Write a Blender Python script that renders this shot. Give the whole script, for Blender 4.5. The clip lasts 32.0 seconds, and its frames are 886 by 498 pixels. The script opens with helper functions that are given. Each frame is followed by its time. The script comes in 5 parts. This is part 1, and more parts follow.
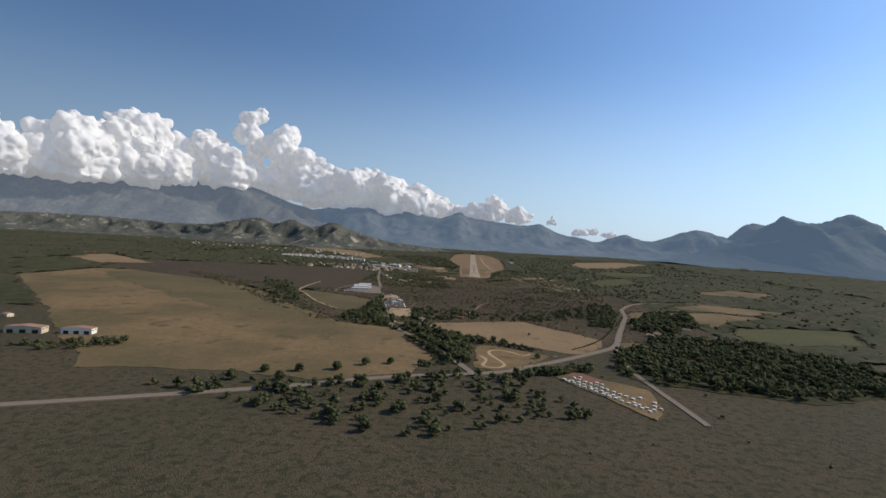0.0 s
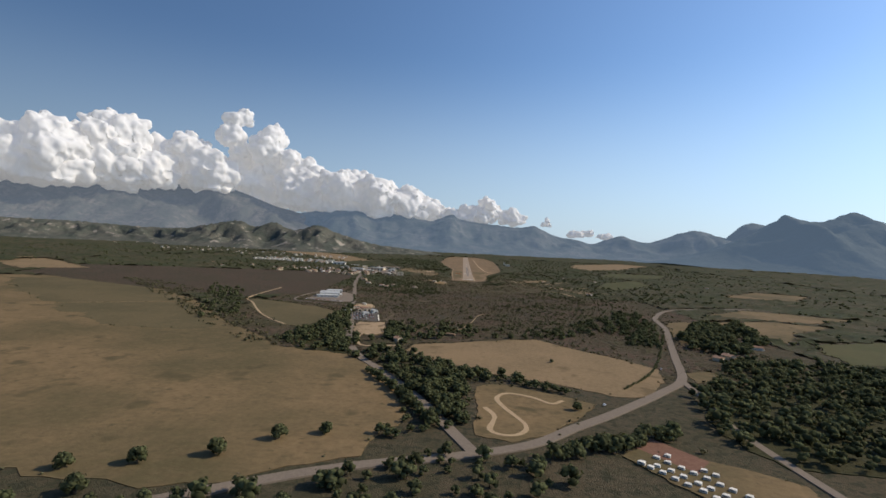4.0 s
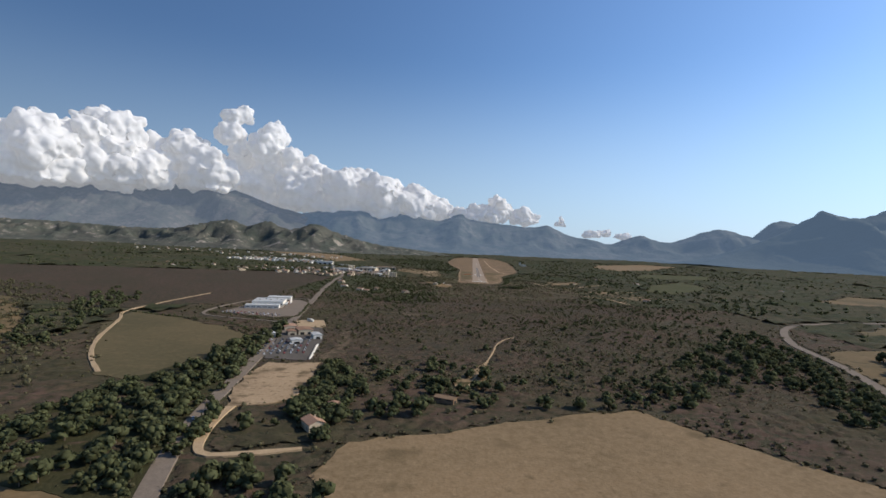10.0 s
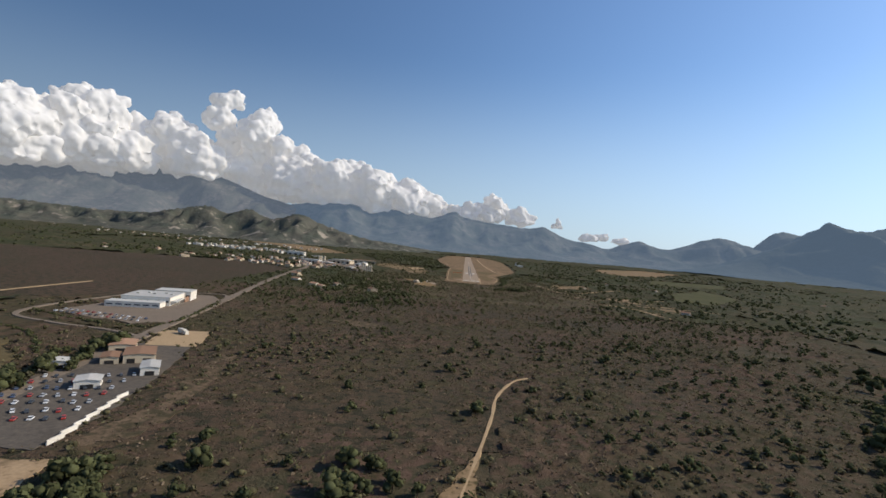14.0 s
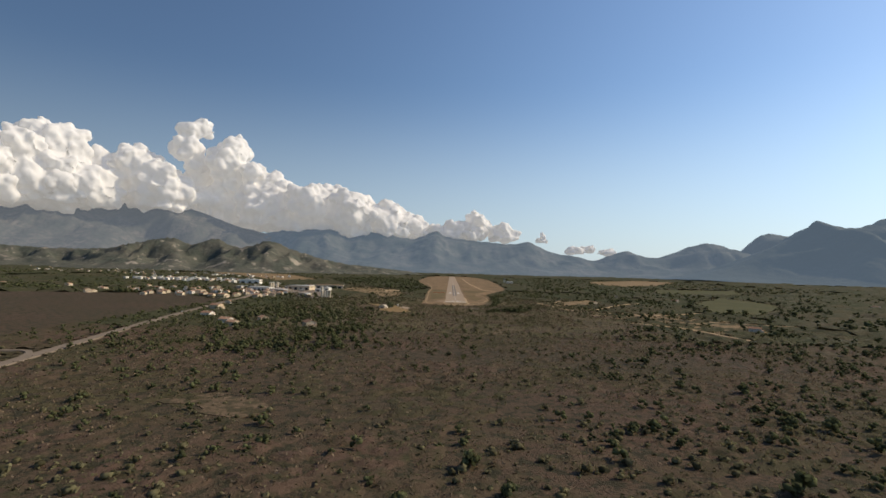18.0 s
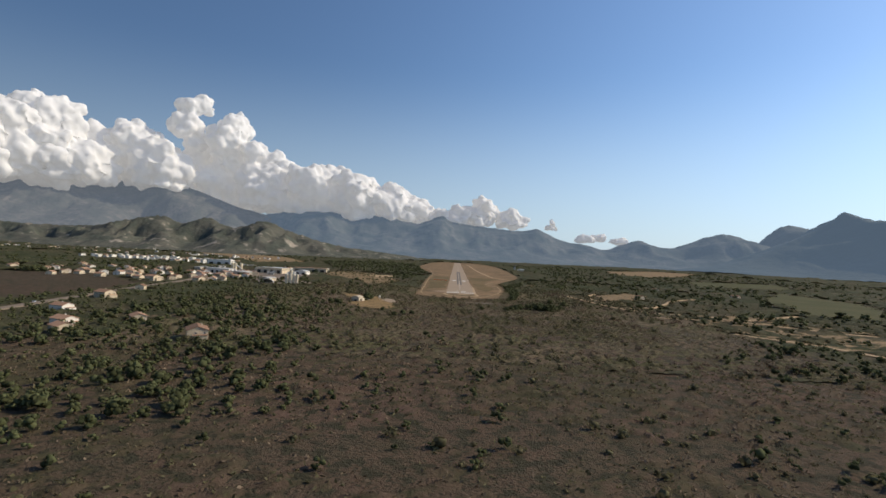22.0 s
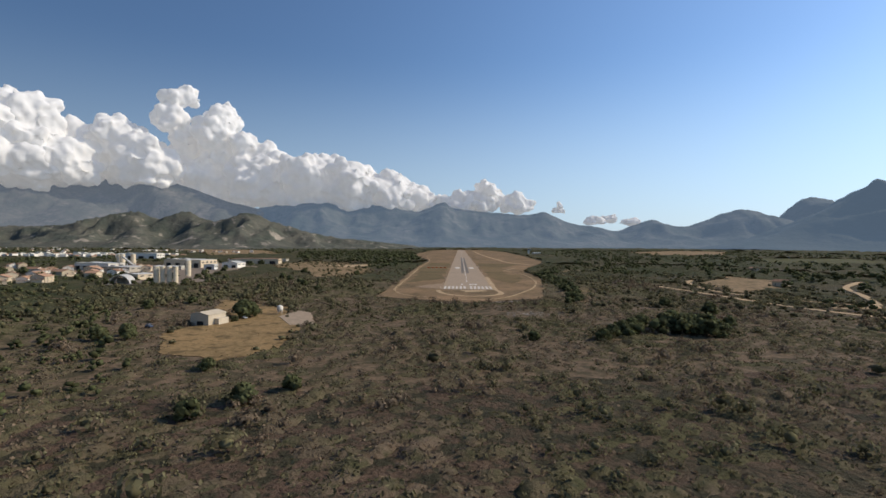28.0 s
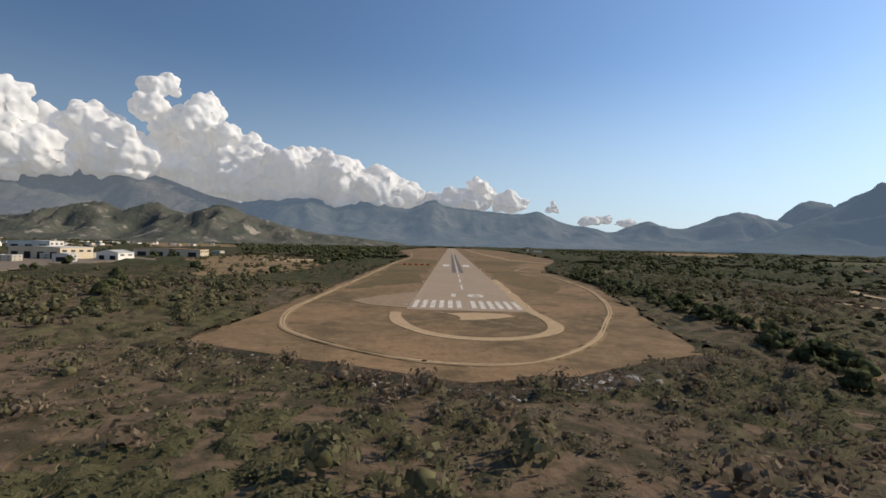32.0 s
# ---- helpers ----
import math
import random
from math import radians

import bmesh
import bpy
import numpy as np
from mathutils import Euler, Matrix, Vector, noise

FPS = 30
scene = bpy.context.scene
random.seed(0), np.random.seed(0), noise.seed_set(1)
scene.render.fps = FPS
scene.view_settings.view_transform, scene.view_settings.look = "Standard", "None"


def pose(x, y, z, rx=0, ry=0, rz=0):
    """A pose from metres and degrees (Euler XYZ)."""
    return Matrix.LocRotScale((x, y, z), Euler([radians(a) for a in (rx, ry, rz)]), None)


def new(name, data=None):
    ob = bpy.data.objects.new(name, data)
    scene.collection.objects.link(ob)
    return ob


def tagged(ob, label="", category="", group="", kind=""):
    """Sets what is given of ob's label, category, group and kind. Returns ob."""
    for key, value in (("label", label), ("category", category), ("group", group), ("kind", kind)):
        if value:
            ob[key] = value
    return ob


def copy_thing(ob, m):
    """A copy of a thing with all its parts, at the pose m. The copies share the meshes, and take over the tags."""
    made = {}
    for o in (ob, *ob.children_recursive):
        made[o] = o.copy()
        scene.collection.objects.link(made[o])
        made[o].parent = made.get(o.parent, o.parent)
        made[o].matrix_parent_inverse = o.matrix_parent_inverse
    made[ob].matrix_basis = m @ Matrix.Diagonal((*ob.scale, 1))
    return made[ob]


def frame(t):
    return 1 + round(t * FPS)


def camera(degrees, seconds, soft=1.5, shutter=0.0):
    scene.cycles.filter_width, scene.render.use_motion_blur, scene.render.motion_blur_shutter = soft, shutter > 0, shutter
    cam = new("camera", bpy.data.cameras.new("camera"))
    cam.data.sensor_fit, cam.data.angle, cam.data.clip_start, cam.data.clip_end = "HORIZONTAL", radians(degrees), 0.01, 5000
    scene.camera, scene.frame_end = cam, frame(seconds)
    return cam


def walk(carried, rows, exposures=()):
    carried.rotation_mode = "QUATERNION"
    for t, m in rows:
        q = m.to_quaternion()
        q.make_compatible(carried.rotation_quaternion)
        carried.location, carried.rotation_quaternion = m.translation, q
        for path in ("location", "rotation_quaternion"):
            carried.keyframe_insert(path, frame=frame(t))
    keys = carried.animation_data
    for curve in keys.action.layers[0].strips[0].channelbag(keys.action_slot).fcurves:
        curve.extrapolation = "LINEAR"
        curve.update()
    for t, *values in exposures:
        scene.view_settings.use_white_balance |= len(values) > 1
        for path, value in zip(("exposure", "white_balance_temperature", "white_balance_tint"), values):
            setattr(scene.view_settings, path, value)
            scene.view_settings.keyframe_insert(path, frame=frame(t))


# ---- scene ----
# seconds, place in metres, then yaw, pitch and roll in degrees: a descent towards a runway along +y
PATH = [
    (0, -14.20, -1232.33, 92.34, 3.14, -1.37, 3.42),
    (0.5, -14.28, -1212.82, 90.69, 2.22, -1.29, 2.90),
    (1, -14.36, -1193.34, 89.02, 1.43, -1.38, 2.96),
    (1.5, -14.43, -1173.88, 87.32, 1.77, -0.86, 2.80),
    (2, -14.52, -1154.47, 85.59, 2.76, -0.92, 1.97),
    (2.5, -14.64, -1135.07, 83.83, 3.95, -0.19, 3.59),
    (4.5, -15.47, -1057.50, 76.71, 1.43, -0.87, 2.06),
    (5, -15.65, -1038.04, 74.99, 0.92, -0.41, 1.32),
    (5.5, -15.82, -1018.55, 73.28, 1.21, -0.94, 2.41),
    (6, -15.95, -999.06, 71.59, 2.32, -0.84, 1.73),
    (6.5, -16.03, -979.58, 69.91, 3.35, -0.86, 0.82),
    (7, -16.06, -960.11, 68.26, 3.42, -0.95, 3.58),
    (7.5, -15.99, -940.69, 66.66, 2.56, -0.59, 5.04),
    (8, -15.79, -921.33, 65.14, 1.75, -0.76, 3.79),
    (8.5, -15.47, -902.07, 63.71, 1.64, -1.01, 1.79),
    (9, -15.08, -882.93, 62.33, 2.43, -0.59, -0.11),
    (9.5, -14.67, -863.93, 60.97, 3.55, -0.78, 0.34),
    (10, -14.24, -845.09, 59.59, 3.38, -0.46, 2.56),
    (10.5, -13.80, -826.43, 58.19, 2.26, -0.11, 2.79),
    (11, -13.34, -807.92, 56.75, 1.25, -0.23, 1.71),
    (11.5, -12.87, -789.59, 55.27, 1.47, -0.10, 2.71),
    (12, -12.41, -771.42, 53.75, 2.24, -0.31, 2.67),
    (12.5, -11.97, -753.40, 52.19, 2.59, -0.59, 2.26),
    (13, -11.60, -735.51, 50.60, 2.32, -0.63, 0.66),
    (13.5, -11.28, -717.71, 49.00, 2.14, -0.83, 1.76),
    (14, -10.93, -699.97, 47.45, 2.63, -0.45, 4.83),
    (14.5, -10.52, -682.29, 45.96, 2.65, 0.33, 5.60),
    (16.5, -8.03, -611.96, 40.76, 2.18, 0.50, -0.70),
    (17, -7.48, -594.51, 39.77, 2.07, 0.40, -0.15),
    (17.5, -6.95, -577.13, 38.89, 1.52, 1.64, 0.72),
    (18, -6.48, -559.81, 38.12, 0.95, 2.16, 1.56),
    (18.5, -6.09, -542.56, 37.43, 0.64, 1.44, 2.72),
    (19, -5.78, -525.39, 36.79, 1.02, 1.08, 1.09),
    (19.5, -5.56, -508.28, 36.16, 2.11, 1.03, -0.55),
    (20, -5.40, -491.25, 35.51, 2.85, 0.58, -0.58),
    (20.5, -5.29, -474.29, 34.80, 2.56, 0.20, 1.14),
    (21, -5.19, -457.41, 34.02, 1.79, 0.01, 2.66),
    (21.5, -5.09, -440.61, 33.15, 1.51, 0.23, 3.33),
    (22, -4.97, -423.91, 32.22, 1.56, 0.64, 2.75),
    (22.5, -4.84, -407.30, 31.27, 1.79, 0.44, 2.73),
    (23, -4.66, -390.81, 30.30, 2.13, 0.33, 3.62),
    (23.5, -4.41, -374.38, 29.36, 2.14, -0.01, 2.09),
    (24, -4.15, -358.03, 28.41, 1.98, -0.33, -0.58),
    (24.5, -3.92, -341.77, 27.46, 1.78, -0.85, -0.05),
    (25, -3.77, -325.56, 26.50, 2.42, -0.58, -0.63),
    (25.5, -3.70, -309.35, 25.53, 2.68, -0.92, 0.76),
    (27.5, -4.05, -244.49, 21.62, 1.94, -0.65, 1.27),
    (28, -3.86, -228.27, 20.46, 1.95, -0.52, 0.41),
    (28.5, -3.61, -212.05, 19.27, 2.40, -0.89, -0.66),
    (29, -3.41, -195.79, 18.09, 2.73, -0.28, -2.33),
    (29.5, -3.35, -179.50, 17.04, 2.23, -0.30, -3.23),
    (30, -3.38, -163.21, 16.12, 2.31, -0.83, 1.25),
    (30.5, -3.40, -146.90, 15.28, 2.15, -0.32, 1.22),
    (31, -3.44, -130.58, 14.47, 1.15, -0.26, 0.69),
    (31.5, -3.52, -114.26, 13.64, 0.53, -0.57, 3.26),
    (32, -3.63, -97.94, 12.79, 0.85, -0.50, 1.33),
]

LENS = 83.0


def view(x, y, z, yaw, pitch, roll):
    turn = Euler((radians(90 + pitch), 0, radians(yaw))).to_matrix().to_4x4()
    return Matrix.Translation((x, y, z)) @ turn @ pose(0, 0, 0, 0, 0, roll)


cam = camera(LENS, 32.0, soft=1.6)
walk(cam, [(r[0], view(*r[1:])) for r in PATH], exposures=[(t, 0.0, k, 10) for t, k in ((0, 6700), (2.5, 6750), (5, 7000), (8, 6500), (10, 6550), (12, 7000), (14, 6950), (17, 7600), (20, 7800), (22, 7200), (23.5, 7000), (25.5, 7250), (28, 6950), (30, 7200), (32, 7250))])

# ---- sky and sun ----
SUN_AZIMUTH, SUN_HEIGHT = 77.0, 35.0
world = bpy.data.worlds.new("sky")
scene.world = world
world.use_nodes = True
wn = world.node_tree.nodes
sky = wn.new("ShaderNodeTexSky")
sky.sky_type = "NISHITA"
sky.sun_disc = False
sky.sun_elevation, sky.sun_rotation = radians(SUN_HEIGHT), radians(SUN_AZIMUTH)
sky.altitude, sky.air_density, sky.dust_density, sky.ozone_density = 0, 1.0, 0.6, 3.0
# the clear sky pales towards the horizon in the valley's haze
coord, split = wn.new("ShaderNodeTexCoord"), wn.new("ShaderNodeSeparateXYZ")
pale, gain, haze = wn.new("ShaderNodeMapRange"), wn.new("ShaderNodeMix"), wn.new("ShaderNodeMix")
pale.interpolation_type = "SMOOTHSTEP"
for socket, v in zip(("From Min", "From Max", "To Min", "To Max"), (-0.02, 0.36, 0.72, 0.0)):
    pale.inputs[socket].default_value = v
gain.data_type, gain.blend_type, haze.data_type = "RGBA", "MULTIPLY", "RGBA"
gain.inputs[0].default_value, gain.inputs[7].default_value = 1.0, (0.085, 0.104, 0.124, 1)
haze.inputs[7].default_value = (0.50, 0.655, 0.86, 1)
wl = world.node_tree.links
to_sun = Vector((math.sin(radians(SUN_AZIMUTH)) * math.cos(radians(SUN_HEIGHT)), math.cos(radians(SUN_AZIMUTH)) * math.cos(radians(SUN_HEIGHT)), math.sin(radians(SUN_HEIGHT))))
# the air is brighter on the sun's side of the sky
side, near_sun, glow = wn.new("ShaderNodeVectorMath"), wn.new("ShaderNodeMapRange"), wn.new("ShaderNodeVectorMath")
side.operation, glow.operation = "DOT_PRODUCT", "SCALE"
side.inputs[1].default_value = to_sun
for socket, v in zip(("From Min", "From Max", "To Min", "To Max"), (-0.45, 0.8, 0.54, 1.36)):
    near_sun.inputs[socket].default_value = v
wl.new(coord.outputs["Generated"], side.inputs[0])
wl.new(side.outputs["Value"], near_sun.inputs["Value"])
wl.new(near_sun.outputs["Result"], glow.inputs["Scale"])
wl.new(coord.outputs["Generated"], split.inputs[0])
wl.new(split.outputs["Z"], pale.inputs["Value"])
wl.new(sky.outputs["Color"], gain.inputs[6])
wl.new(gain.outputs[2], haze.inputs[6])
wl.new(pale.outputs["Result"], haze.inputs[0])
wl.new(haze.outputs[2], glow.inputs[0])
wl.new(glow.outputs["Vector"], wn["Background"].inputs["Color"])
wn["Background"].inputs["Strength"].default_value = 1.0
sun_data = bpy.data.lights.new("sun", "SUN")
sun_data.energy, sun_data.angle, sun_data.color = 3.9, radians(0.5), (1.0, 0.91, 0.77)
sun = new("sun", sun_data)
sun.matrix_world = Matrix.Translation((0, 0, 900)) @ to_sun.to_track_quat("Z", "Y").to_matrix().to_4x4()

# ---- materials ----


def material(name, colours, scales=(0.05, 0.6), rough=0.9, bump=0.0, bump_scale=1.0, island=0.0, per_object=0.0, metal=0.0, detail=6.0, glow=None, spread=0.25, third=(0.3, 0.75), spots=None, leaf=0.0, uneven=0.2):
    """A mix of two or three colours by noise at two sizes (cycles per metre), varied from piece to piece."""
    m = bpy.data.materials.new(name)
    m.use_nodes = True
    n, l = m.node_tree.nodes, m.node_tree.links
    bsdf = n["Principled BSDF"]
    bsdf.inputs["Roughness"].default_value, bsdf.inputs["Metallic"].default_value = rough, metal
    bsdf.inputs["Specular IOR Level"].default_value = 0.06 if rough >= 0.85 else 0.3
    geo = n.new("ShaderNodeNewGeometry")

    def grain(scale, det):
        t = n.new("ShaderNodeTexNoise")
        t.inputs["Scale"].default_value, t.inputs["Detail"].default_value = scale, det
        t.inputs["Roughness"].default_value = 0.6
        l.new(geo.outputs["Position"], t.inputs["Vector"])
        return t.outputs["Fac"]

    def mix(fac, c1, c2, kind="MIX"):
        x = n.new("ShaderNodeMix")
        x.data_type, x.blend_type = "RGBA", kind
        for socket, v in ((x.inputs[0], fac), (x.inputs[6], c1), (x.inputs[7], c2)):
            if hasattr(v, "is_linked"):
                l.new(v, socket)
            else:
                socket.default_value = v if isinstance(v, float) else (*v, 1)
        return x.outputs[2]

    def ramp(v, lo, hi):
        r = n.new("ShaderNodeMapRange")
        r.inputs["From Min"].default_value, r.inputs["From Max"].default_value = lo, hi
        l.new(v, r.inputs["Value"])
        return r.outputs["Result"]

    big = ramp(grain(scales[0], detail), 0.5 - spread, 0.5 + spread)
    c = mix(big, colours[0], colours[1])
    fine = ramp(grain(scales[1], 5.0), *third)
    c = mix(fine, c, colours[2]) if len(colours) > 2 else c
    if spots:
        dark, size, edge = spots
        c = mix(ramp(grain(size, 2.0), edge, edge + 0.09), c, dark)
        c = mix(ramp(grain(size * 4.3, 3.0), edge, edge + 0.15), c, dark)
    tone = ramp(grain(scales[1] * 3.1, 3.0), 0.2, 0.8)
    v = n.new("ShaderNodeMapRange")
    v.inputs["To Min"].default_value, v.inputs["To Max"].default_value = 1 - uneven, 1 + uneven
    l.new(tone, v.inputs["Value"])
    value = v.outputs["Result"]
    for amount, source in ((island, geo.outputs["Random Per Island"]), (per_object, None)):
        if amount:
            if source is None:
                source = n.new("ShaderNodeObjectInfo").outputs["Random"]
            s = n.new("ShaderNodeMapRange")
            s.inputs["To Min"].default_value, s.inputs["To Max"].default_value = 1 - amount, 1 + amount
            l.new(source, s.inputs["Value"])
            k = n.new("ShaderNodeMath")
            k.operation = "MULTIPLY"
            l.new(value, k.inputs[0])
            l.new(s.outputs["Result"], k.inputs[1])
            value = k.outputs[0]
    hsv = n.new("ShaderNodeHueSaturation")
    l.new(value, hsv.inputs["Value"])
    l.new(c, hsv.inputs["Color"])
    l.new(hsv.outputs["Color"], bsdf.inputs["Base Color"])
    if bump:
        b = n.new("ShaderNodeBump")
        b.inputs["Strength"].default_value, b.inputs["Distance"].default_value = 1.0, bump
        l.new(grain(bump_scale, 6.0), b.inputs["Height"])
        l.new(b.outputs["Normal"], bsdf.inputs["Normal"])
    # glow: emission that paints haze on far mountains and scattered light in clouds
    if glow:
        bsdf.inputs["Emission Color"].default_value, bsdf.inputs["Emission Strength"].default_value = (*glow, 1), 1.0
    if leaf:
        thin, both = n.new("ShaderNodeBsdfTranslucent"), n.new("ShaderNodeMixShader")
        l.new(hsv.outputs["Color"], thin.inputs["Color"])
        both.inputs[0].default_value = leaf
        l.new(bsdf.outputs[0], both.inputs[1])
        l.new(thin.outputs[0], both.inputs[2])
        l.new(both.outputs[0], n["Material Output"].inputs["Surface"])
    return m


M_GROUND = material("maquis_ground", [(0.086, 0.067, 0.041), (0.058, 0.055, 0.030), (0.106, 0.080, 0.051)], (0.009, 0.16), bump=0.6, bump_scale=1.6, spots=((0.050, 0.048, 0.028), 0.22, 0.52), spread=0.10, detail=8.0)
M_HEATH = material("brown_heath", [(0.094, 0.061, 0.044), (0.062, 0.054, 0.033), (0.114, 0.075, 0.052)], (0.012, 0.21), bump=0.6, bump_scale=1.6, spots=((0.046, 0.042, 0.026), 0.26, 0.50), spread=0.09, detail=8.0)
M_FLOOR = material("woodland_floor", [(0.048, 0.046, 0.021), (0.064, 0.055, 0.027), (0.040, 0.040, 0.018)], (0.03, 0.3), bump=0.5, bump_scale=0.8)
M_DRY = material("dry_grass", [(0.225, 0.150, 0.080), (0.165, 0.114, 0.060), (0.265, 0.185, 0.105)], (0.02, 0.35), bump=0.15, bump_scale=0.9, spread=0.10, spots=((0.150, 0.106, 0.056), 0.05, 0.60), detail=9.0)
M_PASTURE = material("faded_pasture", [(0.112, 0.088, 0.044), (0.205, 0.138, 0.071), (0.150, 0.107, 0.056)], (0.008, 0.11), bump=0.15, bump_scale=0.8, detail=10.0, spread=0.085, third=(0.42, 0.72), spots=((0.100, 0.078, 0.040), 0.04, 0.60))
M_OLIVE = material("olive_grass", [(0.098, 0.081, 0.042), (0.130, 0.100, 0.052), (0.150, 0.109, 0.057)], (0.012, 0.14), bump=0.15, bump_scale=0.8, detail=10.0, spread=0.10, third=(0.5, 0.8))
M_REDSOIL = material("eroded_red_soil", [(0.142, 0.096, 0.062), (0.094, 0.070, 0.044), (0.185, 0.130, 0.085)], (0.07, 0.5), bump=0.25, bump_scale=1.2, spots=((0.068, 0.056, 0.033), 0.18, 0.50), spread=0.11, detail=9.0)
M_STRAWGRASS = material("golden_straw_grass", [(0.270, 0.170, 0.078), (0.165, 0.110, 0.052), (0.31, 0.21, 0.105)], (0.09, 0.6), bump=0.2, bump_scale=1.2, spots=((0.13, 0.090, 0.044), 0.2, 0.54), spread=0.10, detail=9.0)
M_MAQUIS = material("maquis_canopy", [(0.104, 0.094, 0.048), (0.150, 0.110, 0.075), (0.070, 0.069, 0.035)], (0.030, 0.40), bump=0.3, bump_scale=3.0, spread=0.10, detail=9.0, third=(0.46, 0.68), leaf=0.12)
M_GREEN = material("green_crop", [(0.062, 0.070, 0.026), (0.098, 0.088, 0.038), (0.075, 0.068, 0.03)], (0.02, 0.2), bump=0.15, bump_scale=0.8, spread=0.12)
M_STRIP = material("mown_airfield_grass", [(0.250, 0.158, 0.088), (0.120, 0.088, 0.050), (0.285, 0.188, 0.108)], (0.03, 0.35), bump=0.15, bump_scale=1.6, spread=0.11, third=(0.45, 0.8), spots=((0.135, 0.095, 0.053), 0.12, 0.57), detail=9.0)
M_BARE = material("bare_soil", [(0.25, 0.165, 0.092), (0.145, 0.10, 0.05), (0.31, 0.215, 0.125)], (0.06, 0.4), bump=0.2, bump_scale=0.8, spots=((0.075, 0.062, 0.028), 0.16, 0.54), spread=0.12, detail=8.0)
M_DIRT = material("pale_dirt", [(0.41, 0.285, 0.165), (0.32, 0.22, 0.125), (0.46, 0.335, 0.205)], (0.15, 0.9), bump=0.05, bump_scale=2.0)
M_SAND = material("sandy_yard", [(0.36, 0.25, 0.148), (0.22, 0.152, 0.088), (0.40, 0.285, 0.175)], (0.05, 0.4), bump=0.1, bump_scale=1.0, spots=((0.15, 0.105, 0.06), 0.1, 0.57), spread=0.10, detail=9.0)
M_ASPHALT = material("worn_asphalt", [(0.325, 0.245, 0.176), (0.265, 0.202, 0.147), (0.365, 0.28, 0.20)], (0.05, 0.5), rough=0.9, bump=0.01, bump_scale=8, spread=0.13, detail=9.0)
M_PAD = material("old_asphalt", [(0.27, 0.19, 0.125), (0.22, 0.155, 0.10), (0.31, 0.225, 0.15)], (0.08, 0.5), rough=0.9)
M_ROAD = material("grey_road", [(0.20, 0.158, 0.12), (0.155, 0.125, 0.098), (0.235, 0.185, 0.14)], (0.08, 0.8), rough=0.9)
M_RUBBER = material("rubber_marks", [(0.05, 0.048, 0.048), (0.11, 0.095, 0.08), (0.16, 0.13, 0.10)], (0.05, 0.5), rough=0.8)
M_PAINT = material("worn_white_paint", [(0.66, 0.61, 0.54), (0.52, 0.46, 0.39), (0.60, 0.55, 0.48)], (0.4, 2.0), rough=0.7, spots=((0.38, 0.29, 0.21), 0.9, 0.55))
# Shade and blue haze put in here: near-black base plus emission
M_MOUNT = material("shaded_ridge_haze_glow", [(0.018, 0.024, 0.017), (0.040, 0.042, 0.034), (0.022, 0.028, 0.021)], (0.005, 0.02), bump=12.0, bump_scale=0.014, glow=(0.072, 0.110, 0.168), spread=0.12, detail=7.0, uneven=0.1)
# Blue-grey emission stands in for distance haze over granite and scrub
M_ROCKY = material("granite_scrub_haze_glow", [(0.040, 0.045, 0.037), (0.122, 0.106, 0.092), (0.052, 0.054, 0.046)], (0.006, 0.028), bump=14.0, bump_scale=0.014, glow=(0.088, 0.112, 0.152), spread=0.10, third=(0.36, 0.60), detail=9.0, uneven=0.12)
# Distance haze painted as blue emission over darkened base colours
M_FAR = material("far_range_haze_glow", [(0.028, 0.035, 0.030), (0.098, 0.092, 0.080), (0.036, 0.043, 0.036)], (0.006, 0.024), bump=14.0, bump_scale=0.014, glow=(0.079, 0.116, 0.174), spread=0.11, detail=8.0, third=(0.4, 0.66), uneven=0.1)
M_HILL = material("scrub_hill", [(0.078, 0.086, 0.068), (0.116, 0.110, 0.088), (0.33, 0.285, 0.23)], (0.014, 0.020), bump=5.0, bump_scale=0.05, third=(0.58, 0.68), spread=0.12, detail=9.0)
# Emission imitates sunlight scattered inside the cloud; it is no light source
M_CLOUD = material("cloud", [(0.80, 0.79, 0.78), (0.76, 0.755, 0.75)], (0.002, 0.006), rough=1.0, glow=(0.185, 0.188, 0.196), leaf=0.42, uneven=0.03)
M_SHRUB = material("shrub_leaves", [(0.110, 0.112, 0.055), (0.160, 0.142, 0.078), (0.132, 0.114, 0.067)], (0.03, 0.9), island=0.5, leaf=0.36)
M_DRYBUSH = material("dry_shrub", [(0.165, 0.120, 0.082), (0.118, 0.093, 0.062), (0.21, 0.155, 0.108)], (0.05, 0.9), island=0.45, leaf=0.3)
M_LEAF = material("tree_leaves", [(0.080, 0.096, 0.042), (0.124, 0.128, 0.060), (0.098, 0.102, 0.050)], (0.05, 1.2), island=0.5, leaf=0.38)
M_CANOPY = material("heath_canopy", [(0.082, 0.069, 0.039), (0.122, 0.079, 0.057), (0.056, 0.053, 0.029)], (0.018, 0.26), bump=0.35, bump_scale=2.2, spread=0.10, detail=9.0, third=(0.45, 0.66), leaf=0.12)
M_THICKET = material("thicket_canopy", [(0.064, 0.068, 0.034), (0.098, 0.080, 0.048), (0.048, 0.054, 0.027)], (0.008, 0.06), bump=1.2, bump_scale=0.5, spread=0.10, detail=9.0, third=(0.42, 0.66), leaf=0.12)
M_STRAW = material("straw_tufts", [(0.30, 0.20, 0.09), (0.24, 0.16, 0.07)], (0.1, 0.9), island=0.3, leaf=0.2)
M_BARK = material("bark", [(0.11, 0.08, 0.055), (0.16, 0.125, 0.09)], (0.5, 3.0))
M_WHITE = material("white_render", [(0.78, 0.73, 0.64), (0.66, 0.61, 0.53)], (0.2, 1.5), per_object=0.12)
